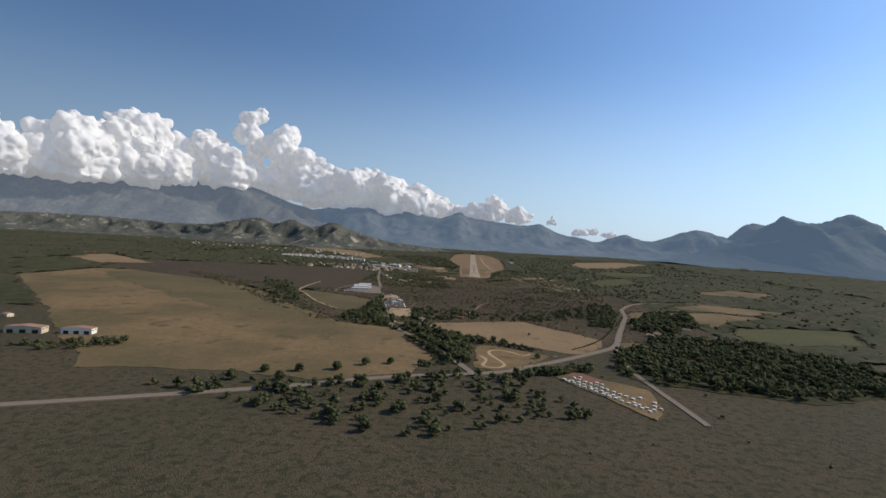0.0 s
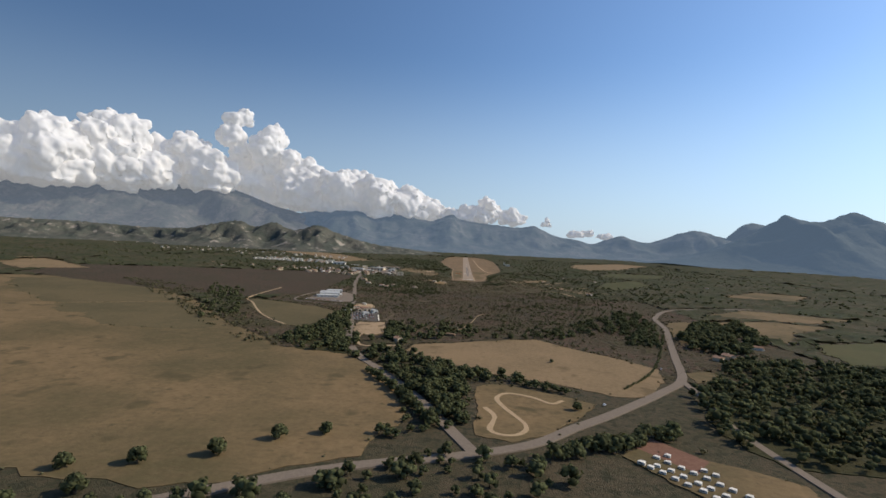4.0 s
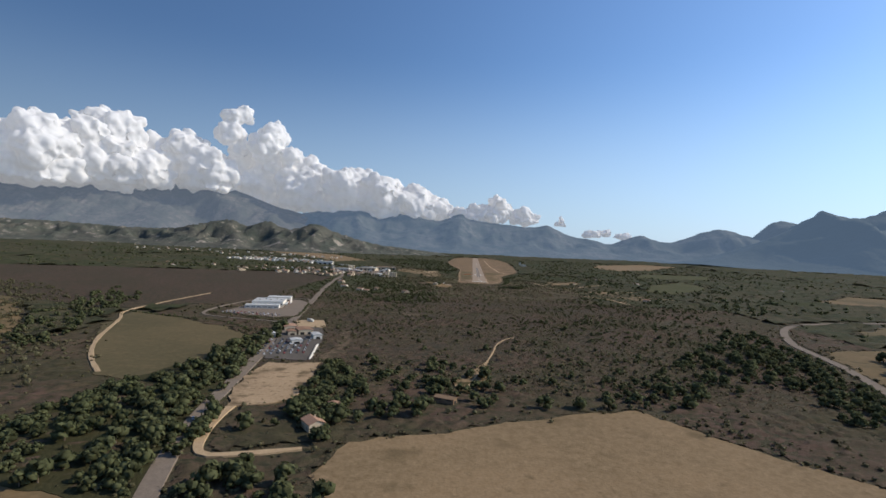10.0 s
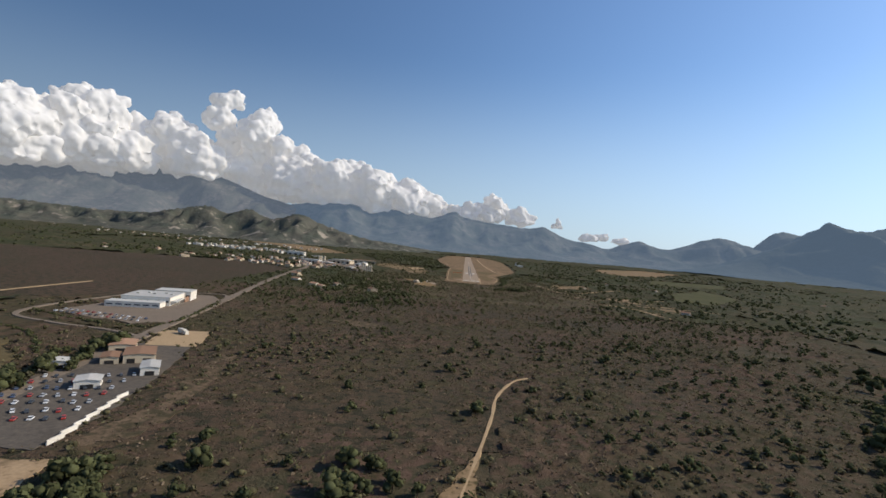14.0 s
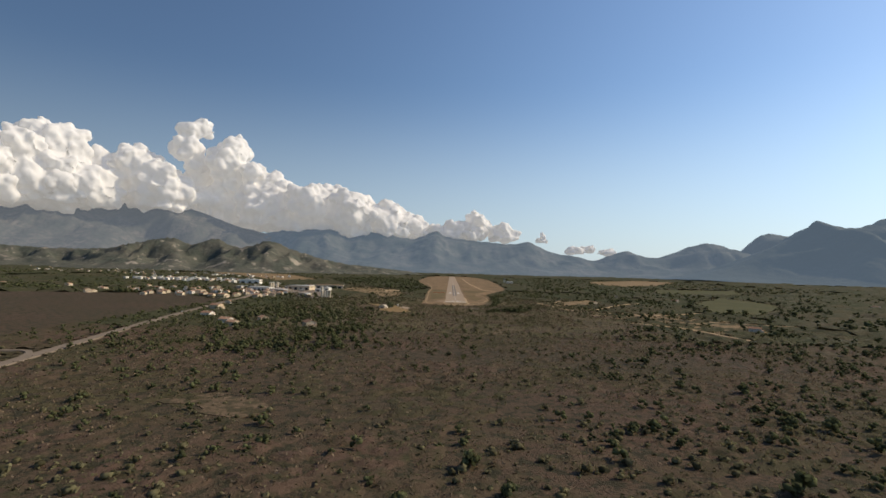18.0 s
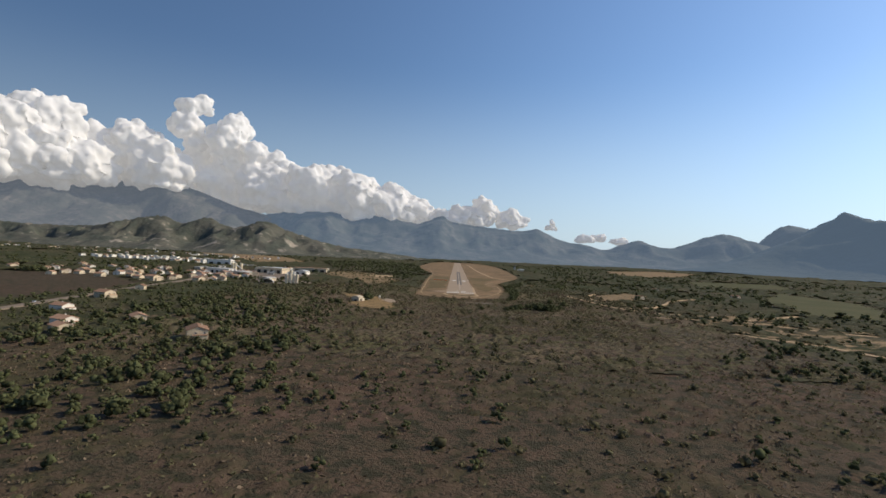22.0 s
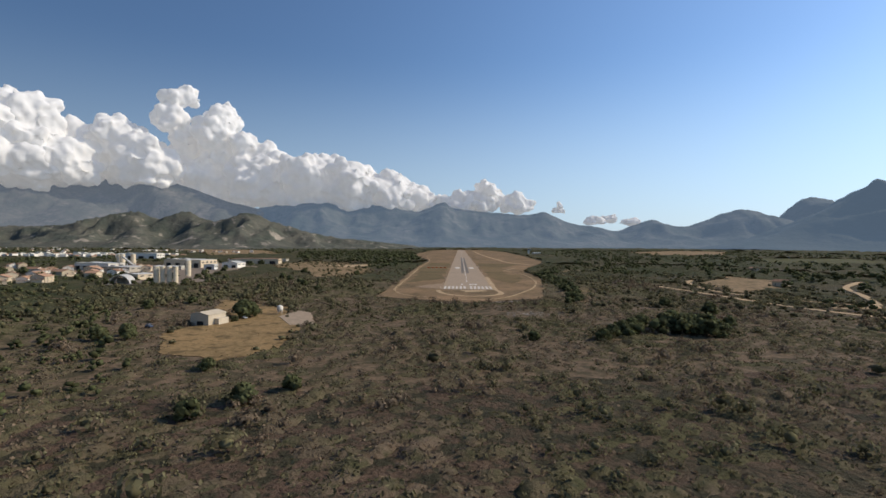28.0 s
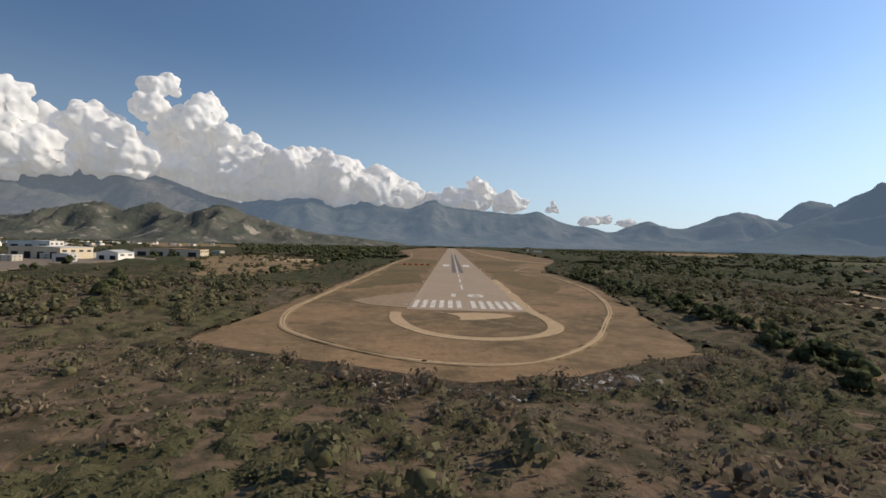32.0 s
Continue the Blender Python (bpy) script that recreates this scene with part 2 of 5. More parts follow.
M_CREAM = material("cream_render", [(0.64, 0.53, 0.38), (0.54, 0.44, 0.31)], (0.2, 1.5), per_object=0.15)
M_CONCRETE = material("pale_concrete", [(0.46, 0.41, 0.34), (0.37, 0.33, 0.27)], (0.3, 1.5), per_object=0.08)
M_TILE = material("terracotta_tiles", [(0.34, 0.185, 0.115), (0.26, 0.150, 0.098), (0.38, 0.245, 0.165)], (0.5, 3.0), per_object=0.25)
M_METALROOF = material("pale_metal_roof", [(0.58, 0.56, 0.51), (0.46, 0.44, 0.40)], (0.2, 1.0), rough=0.5, per_object=0.1)
M_GLASS = material("dark_window", [(0.04, 0.05, 0.06), (0.07, 0.08, 0.09)], (0.5, 2.0), rough=0.15)
# Near-black for tyres, and for the shade of door openings painted on solid slabs
M_DARK = material("opening_shade_and_tyres", [(0.03, 0.03, 0.03), (0.045, 0.042, 0.04)], (0.5, 2.0))
M_WOOD = material("weathered_timber", [(0.20, 0.13, 0.08), (0.28, 0.19, 0.12)], (0.5, 3.0))
M_ROCK = material("granite_rubble", [(0.25, 0.22, 0.185), (0.14, 0.125, 0.105), (0.31, 0.28, 0.24)], (0.4, 2.0), per_object=0.35)
M_YARD = material("oily_yard", [(0.105, 0.092, 0.078), (0.075, 0.067, 0.058), (0.15, 0.125, 0.10)], (0.12, 0.8), spread=0.15)
M_ORANGE = material("orange_paint", [(0.70, 0.16, 0.05), (0.60, 0.14, 0.05)], (1.0, 4.0))
M_REDEARTH = material("red_earth", [(0.19, 0.095, 0.065), (0.15, 0.08, 0.055), (0.22, 0.12, 0.08)], (0.05, 0.4))
CAR_PAINTS = [material("car_paint_" + n, [c, tuple(v * 0.85 for v in c)], (1.0, 4.0), rough=0.3) for n, c in
              (("white", (0.75, 0.75, 0.75)), ("silver", (0.45, 0.46, 0.48)), ("dark", (0.05, 0.055, 0.065)), ("blue", (0.06, 0.085, 0.15)), ("red", (0.42, 0.05, 0.04)))]
from mathutils import geometry


# ---- building blocks ----


def mesh_ob(name, verts, faces, mat, parent=None, smooth=False, label=""):
    me = bpy.data.meshes.new(name)
    me.from_pydata([tuple(v) for v in verts], [], [tuple(f) for f in faces])
    me.update()
    if smooth:
        me.polygons.foreach_set("use_smooth", [True] * len(me.polygons))
    me.materials.append(mat)
    ob = new(name, me)
    ob.parent = parent
    return tagged(ob, label=label)


def part(name, bm, mat, parent=None, label="", smooth=False):
    bmesh.ops.recalc_face_normals(bm, faces=bm.faces[:])
    me = bpy.data.meshes.new(name)
    bm.to_mesh(me)
    bm.free()
    if smooth:
        me.polygons.foreach_set("use_smooth", [True] * len(me.polygons))
    me.materials.append(mat)
    ob = new(name, me)
    ob.parent = parent
    return tagged(ob, label=label)


def smooth_line(pts, step):
    """A Catmull-Rom line through pts, with points about step apart."""
    p = [np.array(q, float) for q in pts]
    p = [2 * p[0] - p[1]] + p + [2 * p[-1] - p[-2]]
    out = []
    for i in range(1, len(p) - 2):
        n = max(2, int(np.linalg.norm(p[i + 1] - p[i]) / step))
        for k in range(n):
            t = k / n
            out.append(0.5 * (2 * p[i] + (p[i + 1] - p[i - 1]) * t + (2 * p[i - 1] - 5 * p[i] + 4 * p[i + 1] - p[i + 2]) * t * t
                              + (3 * p[i] - p[i - 1] - 3 * p[i + 1] + p[i + 2]) * t ** 3))
    out.append(p[-2])
    return out


# ground cells of 3 m that stay free of scrub
CELL, X0, Y0 = 3.0, -900.0, -1300.0
clear = np.zeros((1070, 670), bool)
layer = [0.0]
rims = []


def keep_clear(pts):
    """Marks the cells inside an outline."""
    p = np.array(pts)
    i0, i1 = np.clip(((p.min(0) - (X0, Y0)) / CELL).astype(int), 0, (669, 1069)), np.clip(((p.max(0) - (X0, Y0)) / CELL).astype(int) + 1, 0, (669, 1069))
    gx, gy = np.meshgrid(X0 + CELL * (np.arange(i0[0], i1[0]) + 0.5), Y0 + CELL * (np.arange(i0[1], i1[1]) + 0.5))
    inside = np.zeros(gx.shape, bool)
    for (ax, ay), (bx, by) in zip(p, np.roll(p, -1, 0)):
        if ay != by:
            inside ^= ((ay > gy) != (by > gy)) & (gx < (bx - ax) * (gy - ay) / (by - ay) + ax)
    clear[i0[1]:i1[1], i0[0]:i1[0]] |= inside


def is_clear(x, y):
    i, j = int((x - X0) / CELL), int((y - Y0) / CELL)
    return 0 <= i < 670 and 0 <= j < 1070 and clear[j, i]


def ribbon(name, pts, width, z, mat, label, category, step=6.0, ragged=0.0, parent=None, kind="structure", verge=0.25):
    """A low slab along a line, with sloping verges."""
    line = smooth_line(pts, step)
    layer[0] += 0.004
    z += layer[0]
    for q in line:
        for ox, oy in ((0, 0), (width / 2, 0), (-width / 2, 0), (0, width / 2), (0, -width / 2)):
            i, j = int((q[0] + ox - X0) / CELL), int((q[1] + oy - Y0) / CELL)
            if 0 <= i < 670 and 0 <= j < 1070:
                clear[j, i] = True
    verts, faces = [], []
    for i, q in enumerate(line):
        d = line[min(i + 1, len(line) - 1)] - line[max(i - 1, 0)]
        d = d / (np.linalg.norm(d) + 1e-9)
        s = np.array((d[1], -d[0]))
        w = width * 0.5 * (1 + ragged * noise.noise((q[0] * 0.09, q[1] * 0.09, 3.1)))
        for k, zz in ((-w - verge, -0.35), (-w, z), (w, z), (w + verge, -0.35)):
            verts.append((q[0] + s[0] * k, q[1] + s[1] * k, zz))
    for i in range(len(line) - 1):
        for k in range(3):
            b = 4 * i + k
            faces.append((b, b + 4, b + 5, b + 1))
    ob = mesh_ob(name, verts, faces, mat, parent)
    return tagged(ob, label, category, kind=kind) if parent is None else ob


def patch(name, pts, z, mat, label, category, ragged=4.0, step=12.0, kind="structure", bare=True):
    """A piece of ground cover with an uneven rim, a little above the soil."""
    line = []
    step = min(step, 2.0 + 0.0015 * np.ptp(np.array(pts, float), 0).sum() ** 1.1)
    for a, b in zip(np.array(pts, float), np.roll(np.array(pts, float), -1, 0)):
        n = max(1, int(np.linalg.norm(b - a) / step))
        line += [a + (b - a) * k / n for k in range(n)]
    c = sum(line) / len(line)
    rim = []
    for i, q in enumerate(line):
        d = line[(i + 2) % len(line)] - line[i - 2]
        o = np.array((d[1], -d[0])) / (np.linalg.norm(d) + 1e-9)
        rim.append(q + o * (ragged * (noise.noise((q[0] * 0.05, q[1] * 0.05, 1.7)) + 0.5 * noise.noise((q[0] * 0.16, q[1] * 0.16, 7.7))) + min(0.3 * ragged, 0.9) * noise.noise((q[0] * 0.5, q[1] * 0.5, 5.1))))
    if category in ("field", "soil"):
        rims.append(rim)
    if bare:
        keep_clear(rim)
    layer[0] += 0.004
    z += layer[0]
    n = len(rim)
    flat, _, tris, _, _, _ = geometry.delaunay_2d_cdt([Vector((q[0], q[1])) for q in rim], [], [list(range(n))], 1, 1e-4)
    bm = bmesh.new()
    top = [bm.verts.new((q[0], q[1], z)) for q in flat]
    for f in tris:
        bm.faces.new([top[i] for i in f])
    for e in [e for e in bm.edges if len(e.link_faces) == 1]:
        p, q = e.verts
        bm.faces.new((p, q, bm.verts.new((q.co.x, q.co.y, -0.35)), bm.verts.new((p.co.x, p.co.y, -0.35))))
    return tagged(part(name, bm, mat), label, category, kind=kind)


def fbm(x, y, z, octaves=5):
    return noise.fractal((x, y, z), 0.9, 2.1, octaves)


def pushed(columns, k, limit):
    """Cloud columns carried k times farther from the middle of the approach, to a limit along the valley."""
    out = []
    for x, y, low, high, wide in columns:
        f = min(k, (limit + 750) / (y + 750))
        out.append((-12 + (x + 12) * f, -750 + (y + 750) * f, 50 + (low - 50) * f, 50 + (high - 50) * f, wide * f))
    return out


def range_of_hills(name, crest, half_width, mat, label, category, seed, across=44, step=26.0, rough=0.30, front=1.0, detail=1.0, jag=1.0):
    """Mountains along a crest of (x, y, height): spurs and gullies run down both sides."""
    line = smooth_line(crest, step)
    top = max(q[2] for q in line) * 0.8
    verts, faces = [], []
    for i, q in enumerate(line):
        d = line[min(i + 12, len(line) - 1)][:2] - line[max(i - 12, 0)][:2]
        d = d / (np.linalg.norm(d) + 1e-9)
        s = np.array((d[1], -d[0]))
        wide = half_width * (0.3 + 0.7 * min(1.0, sum(p[2] for p in line[max(i - 12, 0):i + 13]) / len(line[max(i - 12, 0):i + 13]) / top))
        for k in range(across + 1):
            v = -1 + 2 * k / across
            v = math.copysign(abs(v) ** 1.25, v)
            reach = wide * (front if v > 0 else 1.0)
            x, y = q[0] + s[0] * v * reach, q[1] + s[1] * v * reach
            fall = 1 - abs(v)
            base = q[2] * (0.62 * fall ** 1.15 + 0.38 * fall ** 2.6)
            mid = 4 * fall * (1 - fall)
            wx, wy = x + 90 * noise.noise((x * 0.002, y * 0.002, seed)), y + 90 * noise.noise((x * 0.002, y * 0.002, seed + 4))
            spur = noise.ridged_multi_fractal((wx * 0.0021 * detail, wy * 0.0021 * detail, seed), 0.9, 2.1, 5, 1.0, 2.0) - 1.1
            spur = min(spur, 2.4 * (1 - fall))
            z = base * (1 + rough * min(1, mid * 1.3) * 0.75 * spur)
            z += jag * q[2] * fall ** 6 * (0.06 * noise.noise((x * 0.02 * detail, y * 0.02 * detail, seed + 2)) + 0.05 * (0.25 - abs(noise.noise((x * 0.012, y * 0.012, seed + 6)))))
            z += jag * q[2] * 0.03 * fbm(x * 0.03 * detail, y * 0.03 * detail, seed + 9, 4) * min(1, fall * 4)
            verts.append((x, y, z if abs(v) < 0.99 else -0.6))
    n = across + 1
    for i in range(len(line) - 1):
        for k in range(across):
            b = i * n + k
            faces.append((b, b + n, b + n + 1, b + 1))
    return tagged(mesh_ob(name, verts, faces, mat, smooth=True), label, category, kind="structure")


# ---- ground and distance ----
xs = sorted(set(np.round(np.concatenate([np.linspace(-5200, -700, 16), np.linspace(-700, 700, 57), np.linspace(700, 5200, 16)]), 2)))
ys = sorted(set(np.round(np.concatenate([np.linspace(-5200, -1500, 10), np.linspace(-1500, 900, 97), np.linspace(900, 5200, 16)]), 2)))
gv, gf = [], []
for y in ys:
    for x in xs:
        gv.append((x, y, -0.12 + 0.1 * noise.noise((x * 0.01, y * 0.01, 0))))
for j in range(len(ys) - 1):
    for i in range(len(xs) - 1):
        b = j * len(xs) + i
        gf.append((b, b + 1, b + len(xs) + 1, b + len(xs)))
tagged(mesh_ob("ground", gv, gf, M_GROUND, smooth=True), "dry brown and olive scrubland plain", "ground", kind="structure")

# The next three ranges carry distance haze as faint blue emission in their materials
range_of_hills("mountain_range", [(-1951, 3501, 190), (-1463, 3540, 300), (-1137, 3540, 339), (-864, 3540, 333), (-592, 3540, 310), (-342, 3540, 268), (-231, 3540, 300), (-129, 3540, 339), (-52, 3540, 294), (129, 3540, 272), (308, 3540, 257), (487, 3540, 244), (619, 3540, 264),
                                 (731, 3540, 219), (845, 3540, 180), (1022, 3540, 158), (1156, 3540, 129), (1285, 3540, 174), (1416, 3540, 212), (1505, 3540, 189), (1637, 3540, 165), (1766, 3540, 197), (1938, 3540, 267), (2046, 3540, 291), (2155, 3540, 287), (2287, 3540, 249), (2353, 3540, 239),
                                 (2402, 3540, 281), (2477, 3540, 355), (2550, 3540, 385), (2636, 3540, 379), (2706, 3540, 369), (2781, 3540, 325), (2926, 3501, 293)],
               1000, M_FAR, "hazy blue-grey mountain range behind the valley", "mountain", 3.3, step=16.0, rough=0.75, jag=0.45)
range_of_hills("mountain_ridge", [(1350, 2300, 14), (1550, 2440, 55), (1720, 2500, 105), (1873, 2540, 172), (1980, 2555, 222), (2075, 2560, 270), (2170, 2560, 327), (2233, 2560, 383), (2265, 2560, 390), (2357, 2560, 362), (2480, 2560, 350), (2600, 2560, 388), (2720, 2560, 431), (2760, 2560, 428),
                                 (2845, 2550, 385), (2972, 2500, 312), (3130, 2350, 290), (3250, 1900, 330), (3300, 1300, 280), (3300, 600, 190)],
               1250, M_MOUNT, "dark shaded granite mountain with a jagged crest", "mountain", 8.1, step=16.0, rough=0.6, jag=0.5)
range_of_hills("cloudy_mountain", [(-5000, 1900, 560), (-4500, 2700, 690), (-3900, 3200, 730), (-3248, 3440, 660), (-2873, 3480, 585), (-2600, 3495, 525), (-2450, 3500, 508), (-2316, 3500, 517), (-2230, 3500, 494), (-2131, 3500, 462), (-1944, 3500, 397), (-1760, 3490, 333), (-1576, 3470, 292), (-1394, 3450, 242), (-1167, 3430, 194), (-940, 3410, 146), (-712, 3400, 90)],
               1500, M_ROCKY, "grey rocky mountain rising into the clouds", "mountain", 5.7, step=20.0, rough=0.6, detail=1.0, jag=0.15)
range_of_hills("foothill", [(-2700, 1350, 92), (-2250, 1600, 96), (-1842, 1700, 82), (-1617, 1720, 86), (-1493, 1720, 108), (-1297, 1720, 142), (-1196, 1720, 114), (-1087, 1710, 144), (-999, 1700, 109), (-925, 1700, 112), (-823, 1690, 137), (-729, 1700, 102), (-605, 1720, 68), (-507, 1750, 47), (-385, 1800, 34), (-250, 2000, 18)],
               430, M_HILL, "low scrubby hill with bare pale rock", "hill", 2.2, step=10.0, rough=0.95, detail=2.6)

# ---- clouds ----
CLOUD_PUFFS = [
    (-3060, 1700, 342, 690, 480),
    (-2882, 1978, 342, 707, 487),
    (-2748, 2114, 341, 774, 513),
    (-2654, 2201, 352, 738, 410),
    (-2562, 2281, 361, 841, 436),
    (-2440, 2380, 373, 874, 461),
    (-2281, 2497, 375, 749, 410),
    (-2076, 2632, 376, 798, 461),
    (-1941, 2711, 353, 678, 359),
    (-1783, 2795, 342, 1035, 360),
    (-1595, 2883, 322, 917, 487),
    (-1412, 2958, 304, 751, 410),
    (-1199, 3032, 281, 654, 436),
    (-935, 3105, 266, 667, 487),
    (-701, 3154, 262, 544, 385),
    (-483, 3186, 266, 541, 359),
    (-328, 3202, 255, 455, 256),
    (-149, 3212, 226, 377, 246),
    (20, 3214, 228, 405, 246),
    (345, 3197, 250, 372, 190),
    (180, 3209, 270, 492, 210),
    (110, 3209, 268, 400, 190),
    (720, 3480, 262, 352, 72),
    (1000, 3500, 196, 232, 120),
    (1110, 3500, 200, 248, 110),
    (1250, 3500, 196, 226, 120),
]


def ball(level):
    bm = bmesh.new()
    bmesh.ops.create_icosphere(bm, subdivisions=level, radius=1)
    v, f = np.array([v.co[:] for v in bm.verts]), np.array([[v.index for v in f.verts] for f in bm.faces])
    bm.free()
    return v, f


BALLS = {n: ball(n) for n in (1, 2, 3)}


def puff(rng, c, r, level, low, store):
    v, f = BALLS[level]
    off = rng.uniform(0, 90)
    h = np.array([1 + 0.45 * (0.36 - abs(noise.noise((q[0] * 1.5 + off, q[1] * 1.5, q[2] * 1.5)))) + 0.42 * (0.3 - abs(noise.noise((q[0] * 3.7, q[1] * 3.7 + off, q[2] * 3.7)))) + 0.05 * noise.noise((q[0] * 8, q[1] * 8 + off, q[2] * 8)) for q in v])
    v = v * h[:, None] * r * np.array((1.1, 1.0, 0.9)) + c
    under = v[:, 2] < low
    v[under, 2] = low - (low - v[under, 2]) * 0.35
    store[0].append(v)
    store[1].append(f + store[2])
    store[2] += len(v)


def outward(rng):
    d = np.array((rng.gauss(0, 1), rng.gauss(-0.5, 1), rng.gauss(0.35, 0.8)))
    return d / np.linalg.norm(d)


def cloud_texture(kind, size):
    """Rounded billows at one size, or loose wisps."""
    if kind not in bpy.data.textures:
        t = bpy.data.textures.new(kind, "CLOUDS" if kind == "wisp" else "VORONOI")
        t.noise_scale = size
    return bpy.data.textures[kind]


def cloud_head(name, column, seed, parent=None):
    """A rising head of cumulus that carries smaller and smaller billows."""
    rng = random.Random(seed)
    store = [[], [], 0]
    x, y, low, high, wide = column
    low += rng.uniform(-16, 10)
    for k in range(7):
        t = k / 6
        r = wide * (0.37 - 0.2 * t) * rng.uniform(0.85, 1.1)
        c = np.array((x + rng.uniform(-0.42, 0.42) * wide * (1 - 0.75 * t), y + rng.uniform(-0.2, 0.3) * wide, min(max(low + (high - low) * t, low + 0.5 * r), high - r * 1.08)))
        puff(rng, c, r, 3, low, store)
        for _ in range(10):
            r2 = r * rng.uniform(0.22, 0.55)
            c2 = c + outward(rng) * r * 0.9
            puff(rng, c2, r2, 3 if r2 > 70 else 2, low, store)
            for _ in range(2 if r2 > 34 else 0):
                puff(rng, c2 + outward(rng) * r2 * 0.85, r2 * rng.uniform(0.3, 0.55), 2, low, store)
    ob = mesh_ob(name, np.concatenate(store[0]).tolist(), np.concatenate(store[1]).tolist(), M_CLOUD, parent, smooth=True)
    fuse = ob.modifiers.new("fuse", "REMESH")
    fuse.mode, fuse.voxel_size, fuse.use_smooth_shade = "VOXEL", min(15.0, wide * 0.05), True
    for size, depth, kind in ((115.0, -66.0, "billow"), (50.0, -19.0, "curl"), (34.0, 7.0, "wisp")):
        swell = ob.modifiers.new(kind, "DISPLACE")
        swell.texture, swell.strength, swell.mid_level = cloud_texture(kind, size), depth * min(1.0, wide / 260), 0.42
    return ob


bank_of_cloud = new("cumulus_cloud")
tagged(bank_of_cloud, "long white cumulus bank resting on the mountain tops", "cloud")
for i, column in enumerate(pushed(CLOUD_PUFFS[:-4], 1.25, 3690)):
    if i < 10:
        near = 0.95 + 0.005 * i
        column = (column[0] * near, column[1] * near, column[2], column[3] * near, column[4])
    cloud_head("cloud_head", column, i + 4, bank_of_cloud)
for i, column in enumerate(pushed(CLOUD_PUFFS[-4:], 1.1, 3680)):
    tagged(cloud_head("small_cloud", column, i + 44), "tiny white cloud over the far ridge", "cloud")

# ---- airfield ----
patch("airfield_strip", [(-36, -40), (-20, -45), (-4, -52), (12, -47), (28, -36), (33, -8), (40, 30), (46, 90), (44, 150), (56, 222), (77, 292), (98, 400), (112, 700), (122, 1148), (104, 1500), (60, 1720), (-60, 1720), (-95, 1480), (-99, 940), (-86, 690), (-60, 520), (-42, 400),
                         (-42, 240), (-40, 120), (-37, 40), (-37, 0)], 0.05, M_STRIP, "dry brown mown grass strip round the runway", "airfield", ragged=1.5, step=10)
runway = mesh_ob("runway", [(-12, -1, -0.02), (12, -1, -0.02), (12, 1690, -0.02), (-12, 1690, -0.02), (-11.9, -0.9, 0.12), (11.9, -0.9, 0.12), (11.9, 1689.9, 0.12), (-11.9, 1689.9, 0.12)],
                 [(4, 5, 6, 7), (0, 1, 5, 4), (1, 2, 6, 5), (2, 3, 7, 6), (3, 0, 4, 7)], M_ASPHALT)
tagged(runway, "worn pale asphalt runway with white markings", "runway", kind="structure")
patch("strip_grass", [(-32, 40), (-24, 50), (-15, 62), (-14, 320), (-36, 320), (-37, 200), (-33, 80)], 0.07, M_PASTURE, "darker uncut grass beside the runway", "grass", ragged=3, step=4)
patch("strip_grass", [(15, 70), (24, 40), (31, 55), (35, 100), (28, 155), (34, 220), (60, 300), (15, 330)], 0.07, M_PASTURE, "darker uncut grass on the other side of the runway", "grass", ragged=3, step=4)
patch("turning_pad", [(-11.7, 1), (-20, 5), (-25, 12), (-20, 24), (-11.7, 36)], 0.10, M_PAD, "worn asphalt turning pad beside the runway", "pavement", ragged=0.5, step=3)


def slab(name, x0, x1, y0, y1, z, mat, parent, thick=0.02):
    bm = bmesh.new()
    bmesh.ops.create_cube(bm, size=1, matrix=Matrix.Translation(((x0 + x1) / 2, (y0 + y1) / 2, z)) @ Matrix.Diagonal((x1 - x0, y1 - y0, thick, 1)))
    return part(name, bm, mat, parent)


for s in (-1, 1):
    for k in range(6):
        x = s * (1.55 + k * 1.83)
        slab("threshold_stripe", x - 0.5, x + 0.5, 2.5, 16, 0.13, M_PAINT, runway)
    slab("aiming_mark", s * 6 - 2.0, s * 6 + 2.0, 197, 222, 0.13, M_PAINT, runway)
    slab("edge_line", s * 11.2 - 0.12, s * 11.2 + 0.12, 20, 1680, 0.13, M_DIRT, runway)
    slab("skid_mark", s * 1.7 - 1.0, s * 1.7 + 1.0, 130, 560, 0.128, M_RUBBER, runway)
for k in range(40):
    slab("centre_dash", -0.28, 0.28, 45 + k * 27, 61 + k * 27, 0.135, M_PAINT, runway)
for digit, x in (("1", -2.6), ("8", 2.9)):
    cu = bpy.data.curves.new("runway_number", "FONT")
    cu.body, cu.size, cu.align_x, cu.extrude, cu.offset = digit, 9.6, "CENTER", 0.01, 0.09
    num = new("runway_number", cu)
    num.matrix_world = pose(x, 24.5, 0.14)
    num.scale = (1.0, 1.05, 1)
    cu.materials.append(M_PAINT)
    num.parent = runway

PERIMETER = [(-62, 640), (-42, 400), (-40.5, 300), (-40, 238), (-35.5, 80), (-34, 20), (-33, -5), (-29, -22), (-24, -30), (-17, -37), (-10, -42), (-3, -44.5), (4, -44), (10, -39), (17, -28), (24, -10), (29, 4), (34, 25), (39, 60), (40, 110), (33, 152), (31, 166), (45, 215)]
perimeter = ribbon("perimeter_track", PERIMETER,
       1.5, 0.10, M_BARE, "pale dirt perimeter track round the runway end", "track", step=3, ragged=0.5)
for side in (-0.42, 0.42):
    ribbon("wheel_rut", [(x + side * (0.8 if x > 0 else -0.8), y + side * 0.6) for x, y in PERIMETER], 0.34, 0.12, M_DIRT, "", "", step=2, ragged=0.8, parent=perimeter)
